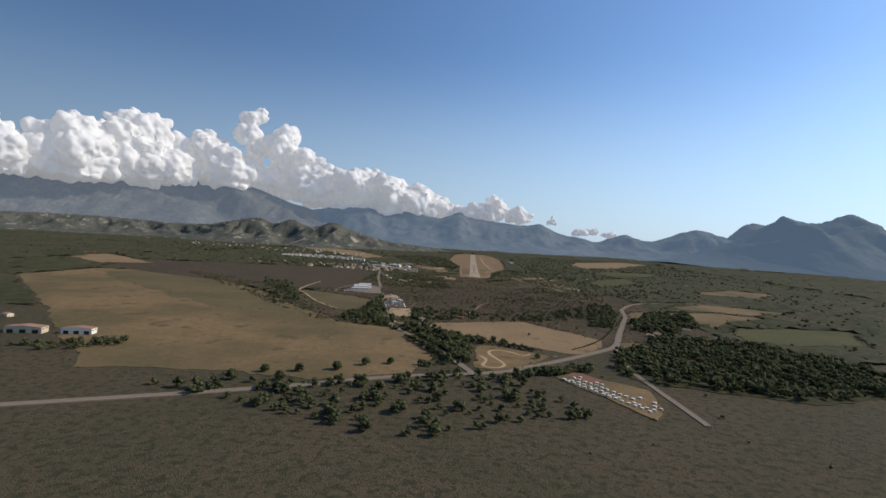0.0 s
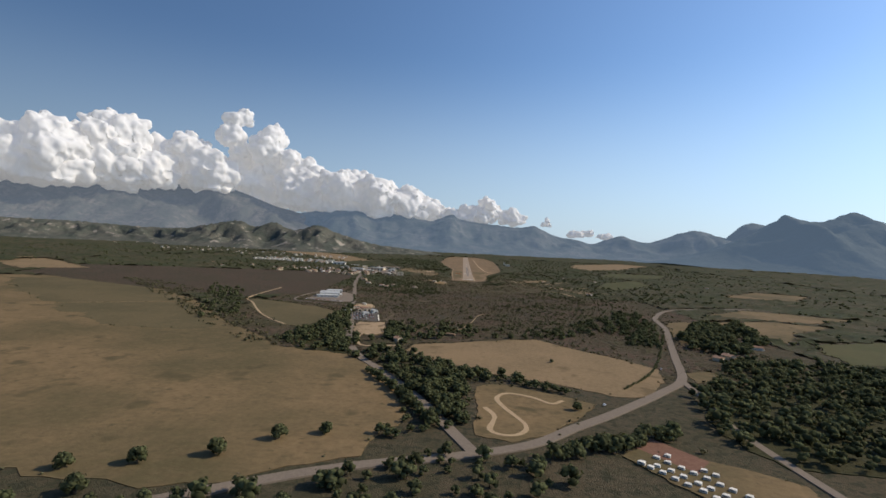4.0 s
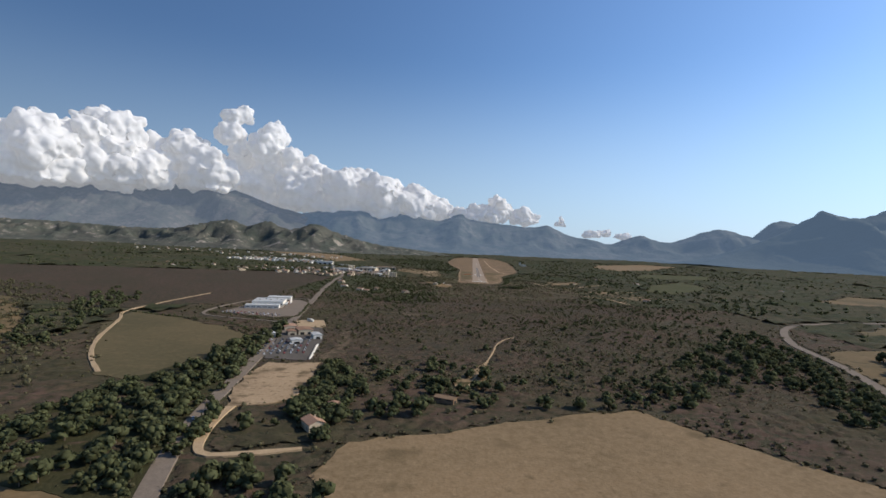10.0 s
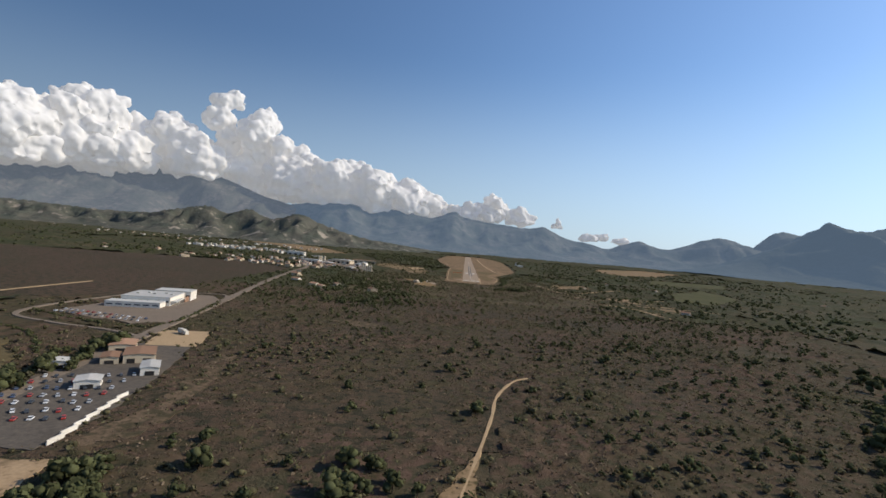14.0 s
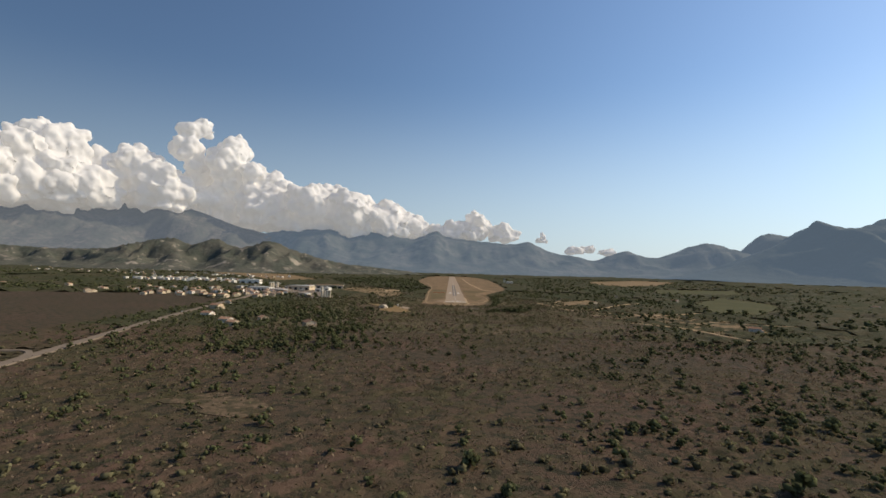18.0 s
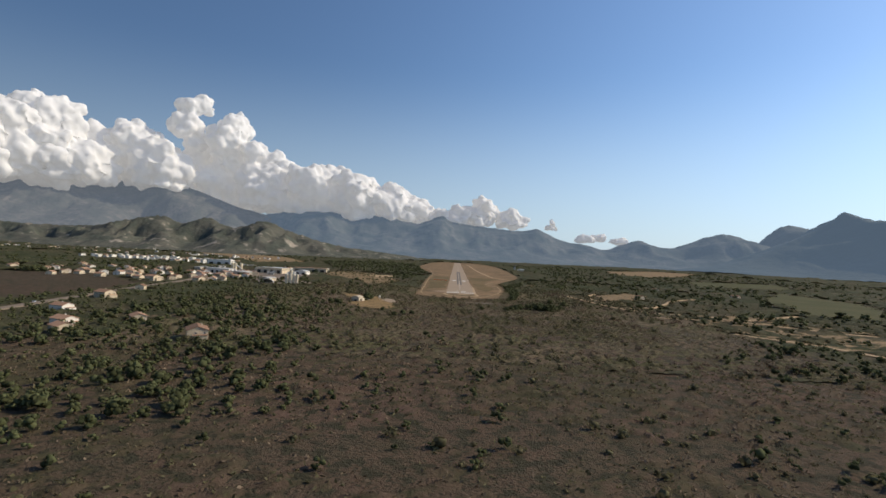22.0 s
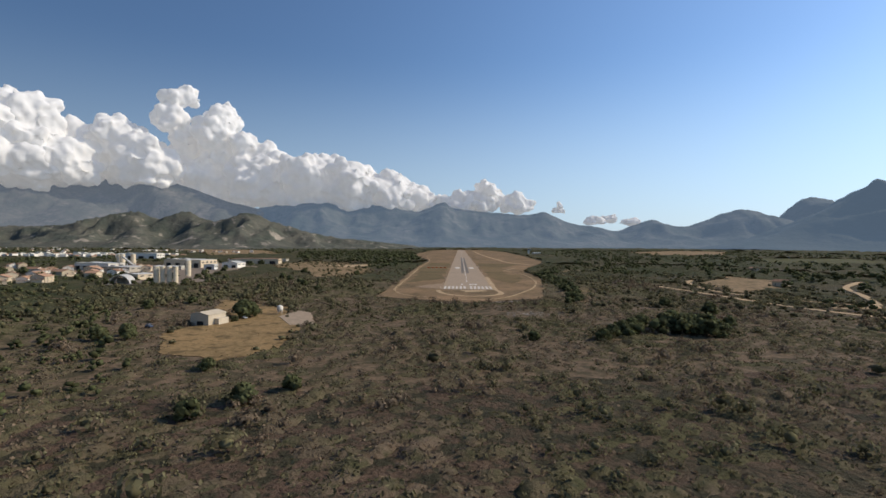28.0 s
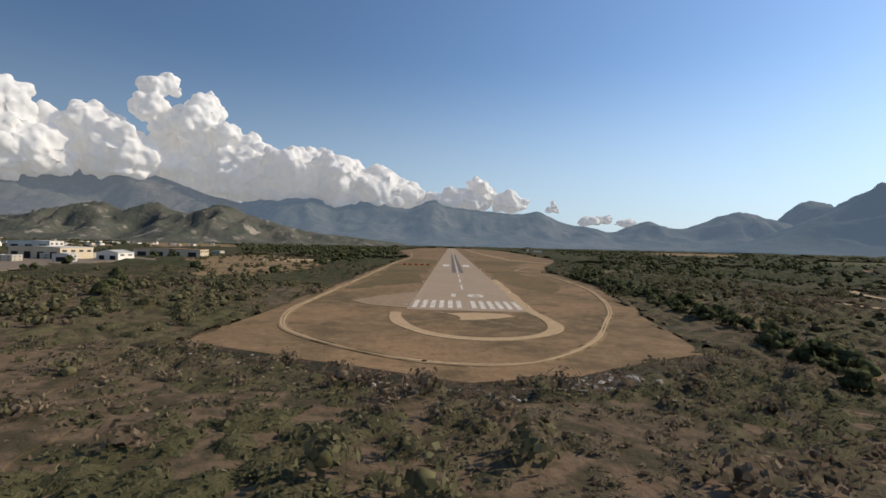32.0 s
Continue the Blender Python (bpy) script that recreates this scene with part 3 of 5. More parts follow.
ribbon("turnaround_track", [(-13.5, -5), (-12.8, -12), (-10.5, -20), (-6, -27), (0, -30), (6.5, -28.5), (11.5, -23.5), (13.6, -17), (13.4, -8), (12.4, 2), (12.6, 30), (13, 90)],
       2.2, 0.09, M_DIRT, "pale bare turnaround loop before the threshold", "track", step=2, ragged=0.5)
patch("bare_soil", [(-7, -3.5), (7, -4), (8.5, -7.5), (3, -12.5), (-2, -14), (-4, -8)], 0.08, M_DIRT, "patch of pale bare soil", "pavement", ragged=2.6, step=0.8)
ribbon("service_road", [(36, 1300), (40, 700), (47, 470), (52, 350), (75, 280), (110, 270)], 3.5, 0.09, M_DIRT, "pale service road beside the runway", "track", step=10)

# ---- fields, tracks and roads ----
patch("pasture", [(-680, -530), (-680, -377), (-545, -330), (-494, -361), (-325, -517), (-222, -642), (-146, -727), (-91, -741), (-50, -788), (-37, -841), (-49, -898), (-76, -915), (-103, -930), (-160, -925), (-250, -940), (-300, -890), (-430, -760), (-560, -640)], 0.05, M_PASTURE, "large dry yellow-brown pasture", "field", ragged=6)
patch("pasture_flush", [(-640, -410), (-540, -345), (-498, -372), (-335, -522), (-238, -640), (-210, -690), (-300, -690), (-420, -600), (-540, -510)], 0.055, M_OLIVE, "faded olive grass on the damp side of the pasture", "field", ragged=14)
patch("stubble_field", [(-54, -722), (-47, -700), (16, -665), (50, -650), (81, -690), (101, -708), (120, -735), (112, -768), (90, -800), (71, -806), (40, -785), (-5, -768), (-30, -745)], 0.05, M_DRY, "straw-coloured stubble field", "field", ragged=3)
patch("dirt_circuit_ground", [(-4, -801), (9, -793), (44, -812), (57, -821), (41, -846), (25, -866), (8, -878), (-6, -872)], 0.05, M_PASTURE, "dry grass inside a small dirt circuit", "field", ragged=2)
ribbon("dirt_circuit", [(40, -818), (33, -824), (24, -815), (12, -811), (6, -820), (8, -833), (16, -856), (13, -867), (6, -870), (0, -865), (3, -848), (-1, -836)], 2.2, 0.10, M_DIRT, "small looping pale dirt circuit", "track", step=2, ragged=0.4)
patch("tan_field", [(221, -500), (284, -480), (371, -446), (420, -470), (330, -545), (292, -600), (270, -560), (237, -562), (180, -640), (188, -595)], 0.05, M_PASTURE, "tan stubble field beside the road", "field", ragged=5)
patch("tan_field", [(132, -766), (136, -742), (153, -732), (163, -747)], 0.05, M_PASTURE, "small tan clearing at the road bend", "field", ragged=2)
patch("heath", [(-700, -330), (-420, -440), (-290, -480), (-215, -400), (-235, -60), (-330, 20), (-520, -40), (-760, -120)], 0.05, M_HEATH, "dark reddish-brown heathland", "heath", ragged=6)
patch("maquis_soil", [(-135, -235), (-60, -280), (40, -290), (125, -230), (135, -60), (60, -62), (40, -54), (0, -60), (-36, -52), (-48, 0), (-62, 50), (-120, 50), (-150, -60)], 0.045, M_REDSOIL, "reddish-brown soil between the maquis shrubs", "ground", ragged=8, bare=False)
patch("heath", [(-110, -620), (60, -560), (150, -420), (130, -180), (60, -140), (-60, -170), (-100, -330), (-135, -460)], 0.05, M_HEATH, "reddish-brown heath with scattered shrubs", "heath", ragged=5, bare=False)
patch("paddock", [(-262, -486), (-215, -505), (-174, -527), (-146, -556), (-138, -600), (-140, -655), (-168, -648), (-212, -592), (-246, -540)], 0.05, M_OLIVE, "olive-brown dry paddock", "field", ragged=4)
patch("straw_field", [(-1000, 1560), (-560, 1180), (-340, 690), (-400, 560), (-520, 760), (-860, 1200)], 0.05, M_DRY, "pale harvested field behind the town", "field", ragged=18, step=30)
patch("straw_field", [(440, 760), (640, 1000), (1000, 1700), (900, 1900), (520, 1350), (430, 1000)], 0.05, M_DRY, "pale harvested field in the valley", "field", ragged=18, step=30)
patch("straw_field", [(-200, 2080), (160, 2060), (260, 2120), (-120, 2150)], 0.05, M_PASTURE, "pale field at the end of the valley", "field", ragged=18, step=30)
for k, (x, y, w, d) in enumerate(((620, 2080, 260, 60), (980, 2280, 340, 70), (420, 2350, 240, 60), (1340, 2050, 240, 60), (240, 2560, 300, 70), (760, 2620, 320, 60), (-420, 2420, 260, 60), (1180, 1750, 200, 60))):
    patch("valley_field", [(x - w / 2, y - d / 2), (x + w * 0.4, y - d * 0.6), (x + w / 2, y + d / 2), (x - w * 0.4, y + d * 0.55)], 0.05, (M_DRY, M_PASTURE, M_GREEN)[k % 3], ("pale harvested field far up the valley", "faded pasture far up the valley", "dull green field far up the valley")[k % 3], "field", ragged=14, step=30)
patch("green_field", [(258, -45), (296, -62), (370, 20), (431, 128), (449, 288), (330, 130)], 0.05, M_GREEN, "dull green irrigated field", "field", ragged=8)
patch("green_field", [(380, 380), (560, 420), (700, 700), (480, 640)], 0.05, M_GREEN, "dull green irrigated meadow", "field", ragged=8)
patch("quarry_ground", [(127, -122), (160, -92), (201, -78), (228, -130), (216, -205), (176, -248), (146, -190)], 0.05, M_BARE, "bare brown earthworks", "soil", ragged=6, step=6, bare=False)
patch("tan_field", [(-964, -132), (-1006, 25), (-860, -60), (-696, -191), (-753, -265)], 0.05, M_DRY, "pale tan field on the outer plain", "field", ragged=8)
patch("tan_field", [(482, -95), (641, 65), (720, 20), (600, -130)], 0.05, M_PASTURE, "tan field on the far side of the plain", "field", ragged=8)
patch("olive_field", [(280, -684), (314, -602), (388, -566), (480, -560), (420, -660), (320, -690)], 0.05, M_GREEN, "dull green field beyond the wood", "field", ragged=8)
patch("tan_field", [(300, -420), (420, -440), (520, -380), (400, -330)], 0.05, M_PASTURE, "faded pasture beyond the road", "field", ragged=8)
patch("bare_clearing", [(133, 61), (178, 117), (185, 80), (150, 20), (116, -7)], 0.05, M_BARE, "bare tan clearing in the valley scrub", "soil", ragged=7, step=6)
patch("bare_clearing", [(53, 120), (66, 165), (86, 208), (100, 192), (82, 120), (66, 50), (52, -14), (44, -44), (37, -52), (44, -20), (50, 40)], 0.05, M_PASTURE, "bare tan slope below the airfield bank", "soil", ragged=3, step=5, bare=False)
ribbon("valley_track", [(134, 75), (123, 55), (112, 6), (116, -18), (128, -40), (150, -60)], 2.2, 0.10, M_DIRT, "pale track through valley scrub", "track", step=4, ragged=0.5)
ribbon("valley_track", [(230, 73), (190, 30), (165, -13), (138, -53), (118, -58)], 2.6, 0.10, M_DIRT, "pale track down the valley", "track", step=4, ragged=0.5)
ribbon("field_track", [(-440, -615), (-404, -595), (-361, -569), (-303, -539)], 1.2, 0.10, M_BARE, "faint worn track over the pasture", "track", step=6, ragged=0.5)
patch("hangar_yard", [(-70, -118), (-60, -138), (-46, -145), (-39, -132), (-41, -112), (-50, -92), (-60, -70), (-78, -56), (-90, -50), (-84, -66), (-66, -92)], 0.06, M_STRAWGRASS, "dry ochre grass round the hangar", "field", ragged=3.5, step=1.5)
patch("knoll_soil", [(-178, 228), (-173, 340), (-125, 297), (-75, 170), (-68, 60), (-92, 78), (-130, 150)], 0.05, M_BARE, "bare tan knoll beside the runway", "soil", ragged=9, step=8)
# Darker olive-brown ground fills the gaps between the trees
patch("forest_floor", [(118, -794), (153, -745), (180, -705), (240, -690), (330, -760), (320, -860), (210, -905), (112, -885), (100, -853)], 0.05, M_FLOOR, "dark olive-brown ground below the wood", "ground", ragged=5, bare=False)
patch("forest_floor", [(-154, -703), (-150, -650), (-138, -612), (-124, -600), (-96, -690), (-88, -742), (-127, -735)], 0.05, M_FLOOR, "dark olive-brown ground below the streamside trees", "ground", ragged=5, bare=False)
ribbon("main_road", [(-480, -1120), (-300, -1040), (-140, -960), (-60, -912), (-15, -894), (16, -878), (37, -857), (60, -835), (101, -791), (126, -758), (147, -698), (174, -620), (199, -547), (218, -470), (265, -388), (327, -344), (420, -310)], 5.6, 0.12, M_ROAD, "grey two-lane country road", "road", step=6)
ribbon("branch_road", [(124, -762), (120, -800), (112, -850), (118, -960)], 4, 0.12, M_ROAD, "grey lane off the country road", "road", step=6)
ribbon("town_road", [(-8, -888), (-38, -820), (-64, -774), (-82, -744), (-100, -692), (-117, -610), (-140, -500), (-165, -376), (-196, -230), (-221, -90), (-240, 20), (-300, 160)], 5.2, 0.13, M_ROAD, "straight grey road to the town", "road", step=8)
ribbon("farm_track", [(-168, -645), (-191, -620), (-216, -584), (-249, -522), (-270, -486), (-276, -425), (-279, -349)], 2.0, 0.10, M_DIRT, "pale farm track across the heath", "track", step=5, ragged=0.5)
ribbon("yard_track", [(-93, -640), (-96, -670), (-93, -696), (-86, -713), (-75, -712), (-60, -706)], 2.6, 0.10, M_DIRT, "pale sandy track below the yard", "track", step=3, ragged=0.5)
ribbon("field_track", [(-14, -636), (-6, -595), (0, -560), (3, -538), (10, -518), (16, -511)], 0.8, 0.10, M_DIRT, "pale sandy path through the heath", "track", step=1.2, ragged=1.1)
ribbon("valley_track", [(95, 30), (101, -10), (109, -58), (127, -90), (158, -92), (170, -110), (240, -60)], 3.0, 0.11, M_DIRT, "pale valley track among trees", "track", step=5, ragged=0.4)
ribbon("valley_track", [(118, -116), (132, -118), (150, -119), (176, -124), (188, -141), (214, -158), (260, -170)], 3.0, 0.12, M_DIRT, "wide pale dirt track on earthworks", "track", step=4, ragged=0.6)
ribbon("valley_track", [(132, -176), (140, -185), (154, -201), (163, -224), (166, -244), (171, -262)], 3.2, 0.12, M_DIRT, "pale dirt track below the earthworks", "track", step=4, ragged=0.6)
patch("gully_soil", [(-52, -30), (-47, -27), (-41, -50), (-31, -63), (-22, -78), (-15, -104), (-15, -122), (-20, -114), (-25, -96), (-32, -80), (-43, -66), (-52, -50)], 0.05, M_REDSOIL, "eroded reddish bare soil in a gully", "soil", ragged=4.5, step=2.5, bare=False)
patch("pale_rock_ground", [(-128, 232), (-98, 268), (-86, 240), (-92, 206), (-112, 200)], 0.06, M_DIRT, "pale broken rock on the knoll", "soil", ragged=5, step=4)
patch("bare_clearing", [(-88, -424), (-73, -411), (-53, -430), (-57, -441), (-72, -427)], 0.05, M_REDSOIL, "bare brown clearing in the heath", "soil", ragged=4, step=3, bare=False)
patch("sand_patch", [(-22, -628), (-12, -608), (-4, -585), (-6, -608), (-8, -634), (-16, -644)], 0.06, M_BARE, "pale sandy clearing beside the stubble field", "soil", ragged=3, step=3, bare=False)

# ---- buildings ----


def box(bm, x, y, z, sx, sy, sz, turn=0.0):
    """A box of that size that stands on z, with slightly broken edges."""
    m = Matrix.Translation((x, y, z + sz / 2)) @ Matrix.Rotation(turn, 4, "Z") @ Matrix.Diagonal((sx, sy, sz, 1))
    return bmesh.ops.create_cube(bm, size=1, matrix=m)


def one_box(name, x, y, z, sx, sy, sz, mat, parent, label=""):
    bm = bmesh.new()
    box(bm, x, y, z, sx, sy, sz)
    return part(name, bm, mat, parent, label)


def gable(name, w, d, z, rise, over, mat, parent, thick=0.14, label=""):
    """A pitched roof along y, with eaves and thickness."""
    bm = bmesh.new()
    a, l = w / 2 + over, d / 2 + over
    drop = rise * over / (w / 2)
    prof = [(-a, z - drop), (0, z + rise), (a, z - drop), (a, z - drop + thick), (0, z + rise + thick), (-a, z - drop + thick)]
    ends = [[bm.verts.new((x, y, h)) for x, h in prof] for y in (-l, l)]
    bm.faces.new(ends[0])
    bm.faces.new(list(reversed(ends[1])))
    for i in range(6):
        j = (i + 1) % 6
        bm.faces.new((ends[0][i], ends[1][i], ends[1][j], ends[0][j]))
    bmesh.ops.triangulate(bm, faces=[f for f in bm.faces if len(f.verts) > 4])
    return part(name, bm, mat, parent, label)


def gable_walls(name, w, d, h, rise, mat, parent, label=""):
    bm = bmesh.new()
    prof = [(-w / 2, -0.2), (w / 2, -0.2), (w / 2, h), (0, h + rise), (-w / 2, h)]
    ends = [[bm.verts.new((x, y, z)) for x, z in prof] for y in (-d / 2, d / 2)]
    bm.faces.new(ends[0])
    bm.faces.new(list(reversed(ends[1])))
    for i in range(5):
        j = (i + 1) % 5
        bm.faces.new((ends[0][i], ends[1][i], ends[1][j], ends[0][j]))
    return part(name, bm, mat, parent, label)


def window(x, y, z, w, h, side, parent, panes=True):
    """A framed window on a wall that faces along x or y."""
    if not panes:
        one_box("window", x, y, z, w if side == "y" else 0.08, 0.08 if side == "y" else w, h, M_GLASS, parent)
    elif side == "y":
        f = one_box("window", x, y, z, w + 0.12, 0.08, h + 0.12, M_WHITE, parent)
        one_box("pane", x, y - math.copysign(0.03, -y), z + 0.06, w, 0.07, h, M_GLASS, f)
    else:
        f = one_box("window", x, y, z, 0.08, w + 0.12, h + 0.12, M_WHITE, parent)
        one_box("pane", x - math.copysign(0.03, -x), y, z + 0.06, 0.07, w, h, M_GLASS, f)


def villa(w, d, h, walls, roofing, flat, label, group, wing=0.0, panes=True):
    """A house: walls, roof, chimney, door and windows, round its own base."""
    root = new("house")
    rise = 0 if flat else w * 0.19
    if flat:
        one_box("wall", 0, 0, -0.2, w, d, h + 0.2, walls, root)
        bm = bmesh.new()
        box(bm, 0, 0, h, w + 0.16, d + 0.16, 0.12)
        for sx, sy, lx, ly in ((0, -d / 2, w, 0.12), (0, d / 2, w, 0.12), (-w / 2, 0, 0.12, d), (w / 2, 0, 0.12, d)):
            box(bm, sx, sy, h + 0.121, lx, ly, 0.2)
        part("roof", bm, roofing, root)
    else:
        gable_walls("wall", w, d, h, rise, walls, root)
        gable("roof", w, d, h + 0.02, rise, 0.3, roofing, root)
        one_box("chimney", w * 0.22, d * 0.2, h + rise * 0.35, 0.35, 0.35, rise * 0.9, walls, root)
    if wing:
        one_box("porch", w * 0.1, -d / 2 - wing / 2, -0.2, w * 0.7, wing, h * 0.62, walls, root)
        one_box("porch_roof", w * 0.1, -d / 2 - wing / 2 - 0.1, h * 0.62 - 0.19, w * 0.7 + 0.3, wing + 0.3, 0.1, roofing, root)
    one_box("door", -w * 0.2, -d / 2 - 0.02, 0, 0.55, 0.07, 1.12, M_WOOD, root)
    floors = 2 if h > 2.6 else 1
    for f in range(floors):
        z = 0.55 + f * 1.55
        for k in range(2):
            window((k - 0.3) * w * 0.42 + 0.2, -d / 2 - 0.03, z, 0.5, 0.65, "y", root, panes)
            window(-w / 2 - 0.03, (k - 0.5) * d * 0.45, z, 0.5, 0.65, "x", root, panes)
            window(w / 2 + 0.03, (k - 0.5) * d * 0.45, z, 0.5, 0.65, "x", root, panes)
    return tagged(root, label, "house", group)


VILLAS = [
    villa(5.2, 6.6, 2.4, M_CREAM, M_TILE, False, "cream rendered villa with a terracotta tile roof", "villas round the town"),
    villa(6.4, 8.5, 3.4, M_CREAM, M_TILE, False, "ochre two-storey house with a terracotta roof", "villas round the town", 1.6),
    villa(5.5, 7.5, 2.3, M_WHITE, M_TILE, False, "white rendered villa with a tile roof", "villas round the town", 1.4),
    villa(6.4, 6.6, 4.4, M_WHITE, M_WHITE, True, "white flat-roofed terraced house", "white terraced houses", panes=False),
    villa(7.5, 9.0, 3.0, M_CONCRETE, M_METALROOF, True, "pale flat-roofed workshop building", "workshops in the town", panes=False),
    villa(6.5, 7.0, 4.6, M_WHITE, M_CONCRETE, True, "white flat-roofed apartment house", "white terraced houses", panes=False),
    villa(5.4, 6.8, 2.6, M_CREAM, M_TILE, False, "small cream house far below the hills", "houses below the hills", panes=False),
    villa(6.0, 7.5, 3.0, M_WHITE, M_TILE, False, "small white house far below the hills", "houses below the hills", panes=False),
]
used = [False] * len(VILLAS)


def put_villa(k, x, y, turn):
    m = pose(x, y, 0.0, 0, 0, turn)
    if used[k]:
        copy_thing(VILLAS[k], m)
    else:
        VILLAS[k].matrix_world = m
        used[k] = True
    keep_clear([(x - 4, y - 5), (x + 4, y - 5), (x + 4, y + 5), (x - 4, y + 5)])


rng = random.Random(21)
for k, x, y, turn in ((0, -137, -258, 60), (2, -177, -208, 75), (1, -195, -156, 70), (0, -211, -100, 20), (1, -210, 12, 15), (2, -234, 58, 20), (0, -130, -228, 40), (1, -217, -14, 60),
                      (0, -452, 73, 30), (1, -518, 105, 10), (2, -560, 40, 50), (0, -620, 120, 80), (2, -259, 317, 30), (2, -246, 300, 60), (0, 180, -695, 40), (1, 190, -690, 20), (2, 240, -640, 70),
                      (0, 164, 39, 30), (2, 204, -210, 60), (0, 241, 198, 10), (2, 556, 112, 20), (2, 300, 130, 50), (0, -416, -815, 70),
                      (0, -62, -690, 40), (1, -91, -257, 30), (2, -148, -243, 70)):
    put_villa(k, x, y, turn)
for _ in range(70):
    x = rng.uniform(-430, -205)
    y = 10 - 0.05 * (x + 200) + rng.uniform(-35, 120)
    put_villa(rng.choice((0, 6, 6, 1, 2, 7)), x, y, rng.uniform(0, 90))
for row in range(5):
    for k in range(16):
        put_villa(rng.choice((3, 3, 3, 7, 7, 5, 6)), -640 + k * 15.5 + rng.uniform(-5, 5), 415 - k * 3.2 + row * 30 + rng.uniform(-9, 9), rng.uniform(-25, 25) + rng.choice((0, 90)))
for _ in range(60):
    t = rng.random()
    put_villa(rng.choice((6, 7, 7, 3, 6)), -1250 + 820 * t + rng.uniform(-60, 60), 950 - 230 * t + rng.uniform(-120, 160), rng.uniform(0, 90))
for _ in range(26):
    put_villa(rng.choice((6, 7, 3)), rng.uniform(-1900, -900), rng.uniform(1150, 1500), rng.uniform(0, 90))
for _ in range(16):
    put_villa(4, rng.uniform(-340, -195), rng.uniform(130, 330), rng.choice((0, 15, 90)))


def hall(name, x, y, turn, w, d, h, walls, roofing, label, category="building", doors=2, rise=0.4):
    root = new(name)
    gable_walls("wall", w, d, h, rise, walls, root)
    gable("roof", w, d, h + 0.02, rise, 0.25, roofing, root)
    for k in range(doors):
        # Solid slabs coloured dark for the shade of door openings
        one_box("loading_door", -w / 2 + (k + 0.5) * w / doors, -d / 2 - 0.03, 0, w / doors * 0.5, 0.1, h * 0.62, M_DARK, root)
    n = max(2, int(d / 5))
    for k in range(n):
        for s in (-1, 1):
            one_box("window", s * (w / 2 + 0.03), -d / 2 + (k + 0.5) * d / n, h * 0.62, 0.08, d / n * 0.5, h * 0.18, M_GLASS, root)
    root.matrix_world = pose(x, y, 0, 0, 0, turn)
    keep_clear([(x - w, y - d * 0.7), (x + w, y - d * 0.7), (x + w, y + d * 0.7), (x - w, y + d * 0.7)])
    return tagged(root, label, category)


patch("town_yard", [(-285, 108), (-215, 80), (-180, 4), (-140, 4), (-136, 30), (-168, 90), (-180, 200), (-240, 260), (-290, 200)], 0.06, M_ROAD, "grey yards and paving of the industrial quarter", "pavement", ragged=6)
hall("factory_hall", -266, 128, -12, 30, 14, 5.2, M_WHITE, M_METALROOF, "long white factory hall with a pale metal roof", doors=5)
hall("factory_hall", -236, 110, -12, 26, 16, 3.6, M_CONCRETE, M_METALROOF, "low concrete factory hall", doors=4)
hall("warehouse", -226, 178, -10, 34, 20, 6.5, M_CREAM, M_METALROOF, "cream rendered warehouse beside the silos", doors=4)
hall("warehouse", -190, 178, -10, 14, 11, 4.2, M_WHITE, M_METALROOF, "white gabled warehouse beside the yard", doors=2, rise=1.4)
hall("warehouse", -362, 330, 5, 34, 18, 8.0, M_WHITE, M_METALROOF, "large white warehouse on the rise", doors=3)
hall("warehouse", -205, 262, 10, 44, 20, 5.0, M_CREAM, M_TILE, "wide cream warehouse with a red roof", doors=4)
hall("store_shed", -192, 144, 0, 8, 6, 4.0, M_METALROOF, M_METALROOF, "blue-grey metal store shed", doors=1)
hall("workshop", -180, 40, -20, 12, 9, 3.2, M_CREAM, M_METALROOF, "cream workshop beside the silos", doors=2)


def silo(x, y, r, h, label, group):
    root = new("silo")
    bm = bmesh.new()
    bmesh.ops.create_cone(bm, segments=24, radius1=r, radius2=r, depth=h + 0.2, cap_ends=True, matrix=Matrix.Translation((0, 0, h / 2 - 0.1)))
    part("barrel", bm, M_SILO, root, smooth=False)
    bm = bmesh.new()
    bmesh.ops.create_cone(bm, segments=24, radius1=r * 1.04, radius2=r * 0.35, depth=r * 0.4, cap_ends=True, matrix=Matrix.Translation((0, 0, h + r * 0.2)))
    part("cap", bm, M_METALROOF, root)
    for k in range(3):
        bm = bmesh.new()
        bmesh.ops.create_cone(bm, segments=24, radius1=r * 1.03, radius2=r * 1.03, depth=0.12, cap_ends=True, matrix=Matrix.Translation((0, 0, h * (0.25 + 0.25 * k))))
        part("hoop", bm, M_CONCRETE, root)
    bm = bmesh.new()
    for s in (-0.18, 0.18):
        box(bm, s, -r - 0.12, 0, 0.06, 0.06, h)
    for k in range(int(h / 0.5)):
        box(bm, 0, -r - 0.12, 0.3 + k * 0.5, 0.36, 0.04, 0.04)
    part("ladder", bm, M_METALROOF, root)
    root.matrix_world = pose(x, y, 0)
    return tagged(root, label, "silo", group)


M_SILO = material("cream_silo_paint", [(0.72, 0.61, 0.44), (0.62, 0.52, 0.37)], (0.2, 1.0))
for x, y in ((-153.5, 13.5), (-150.4, 13.8), (-147.3, 14.1), (-144.2, 14.4), (-155, 18.5)):
    silo(x, y, 1.15, 8.6, "tall cream cement silo in a row", "cement silos")
silo(-167, 67, 1.6, 9.8, "tall cream square-shouldered silo standing alone", "cement silos")
for x, y in ((-256, 134), (-252, 132), (-248, 138)):
    silo(x, y, 1.6, 11.5, "cream silo beside a conveyor", "concrete plant silos")
plant = new("conveyor")
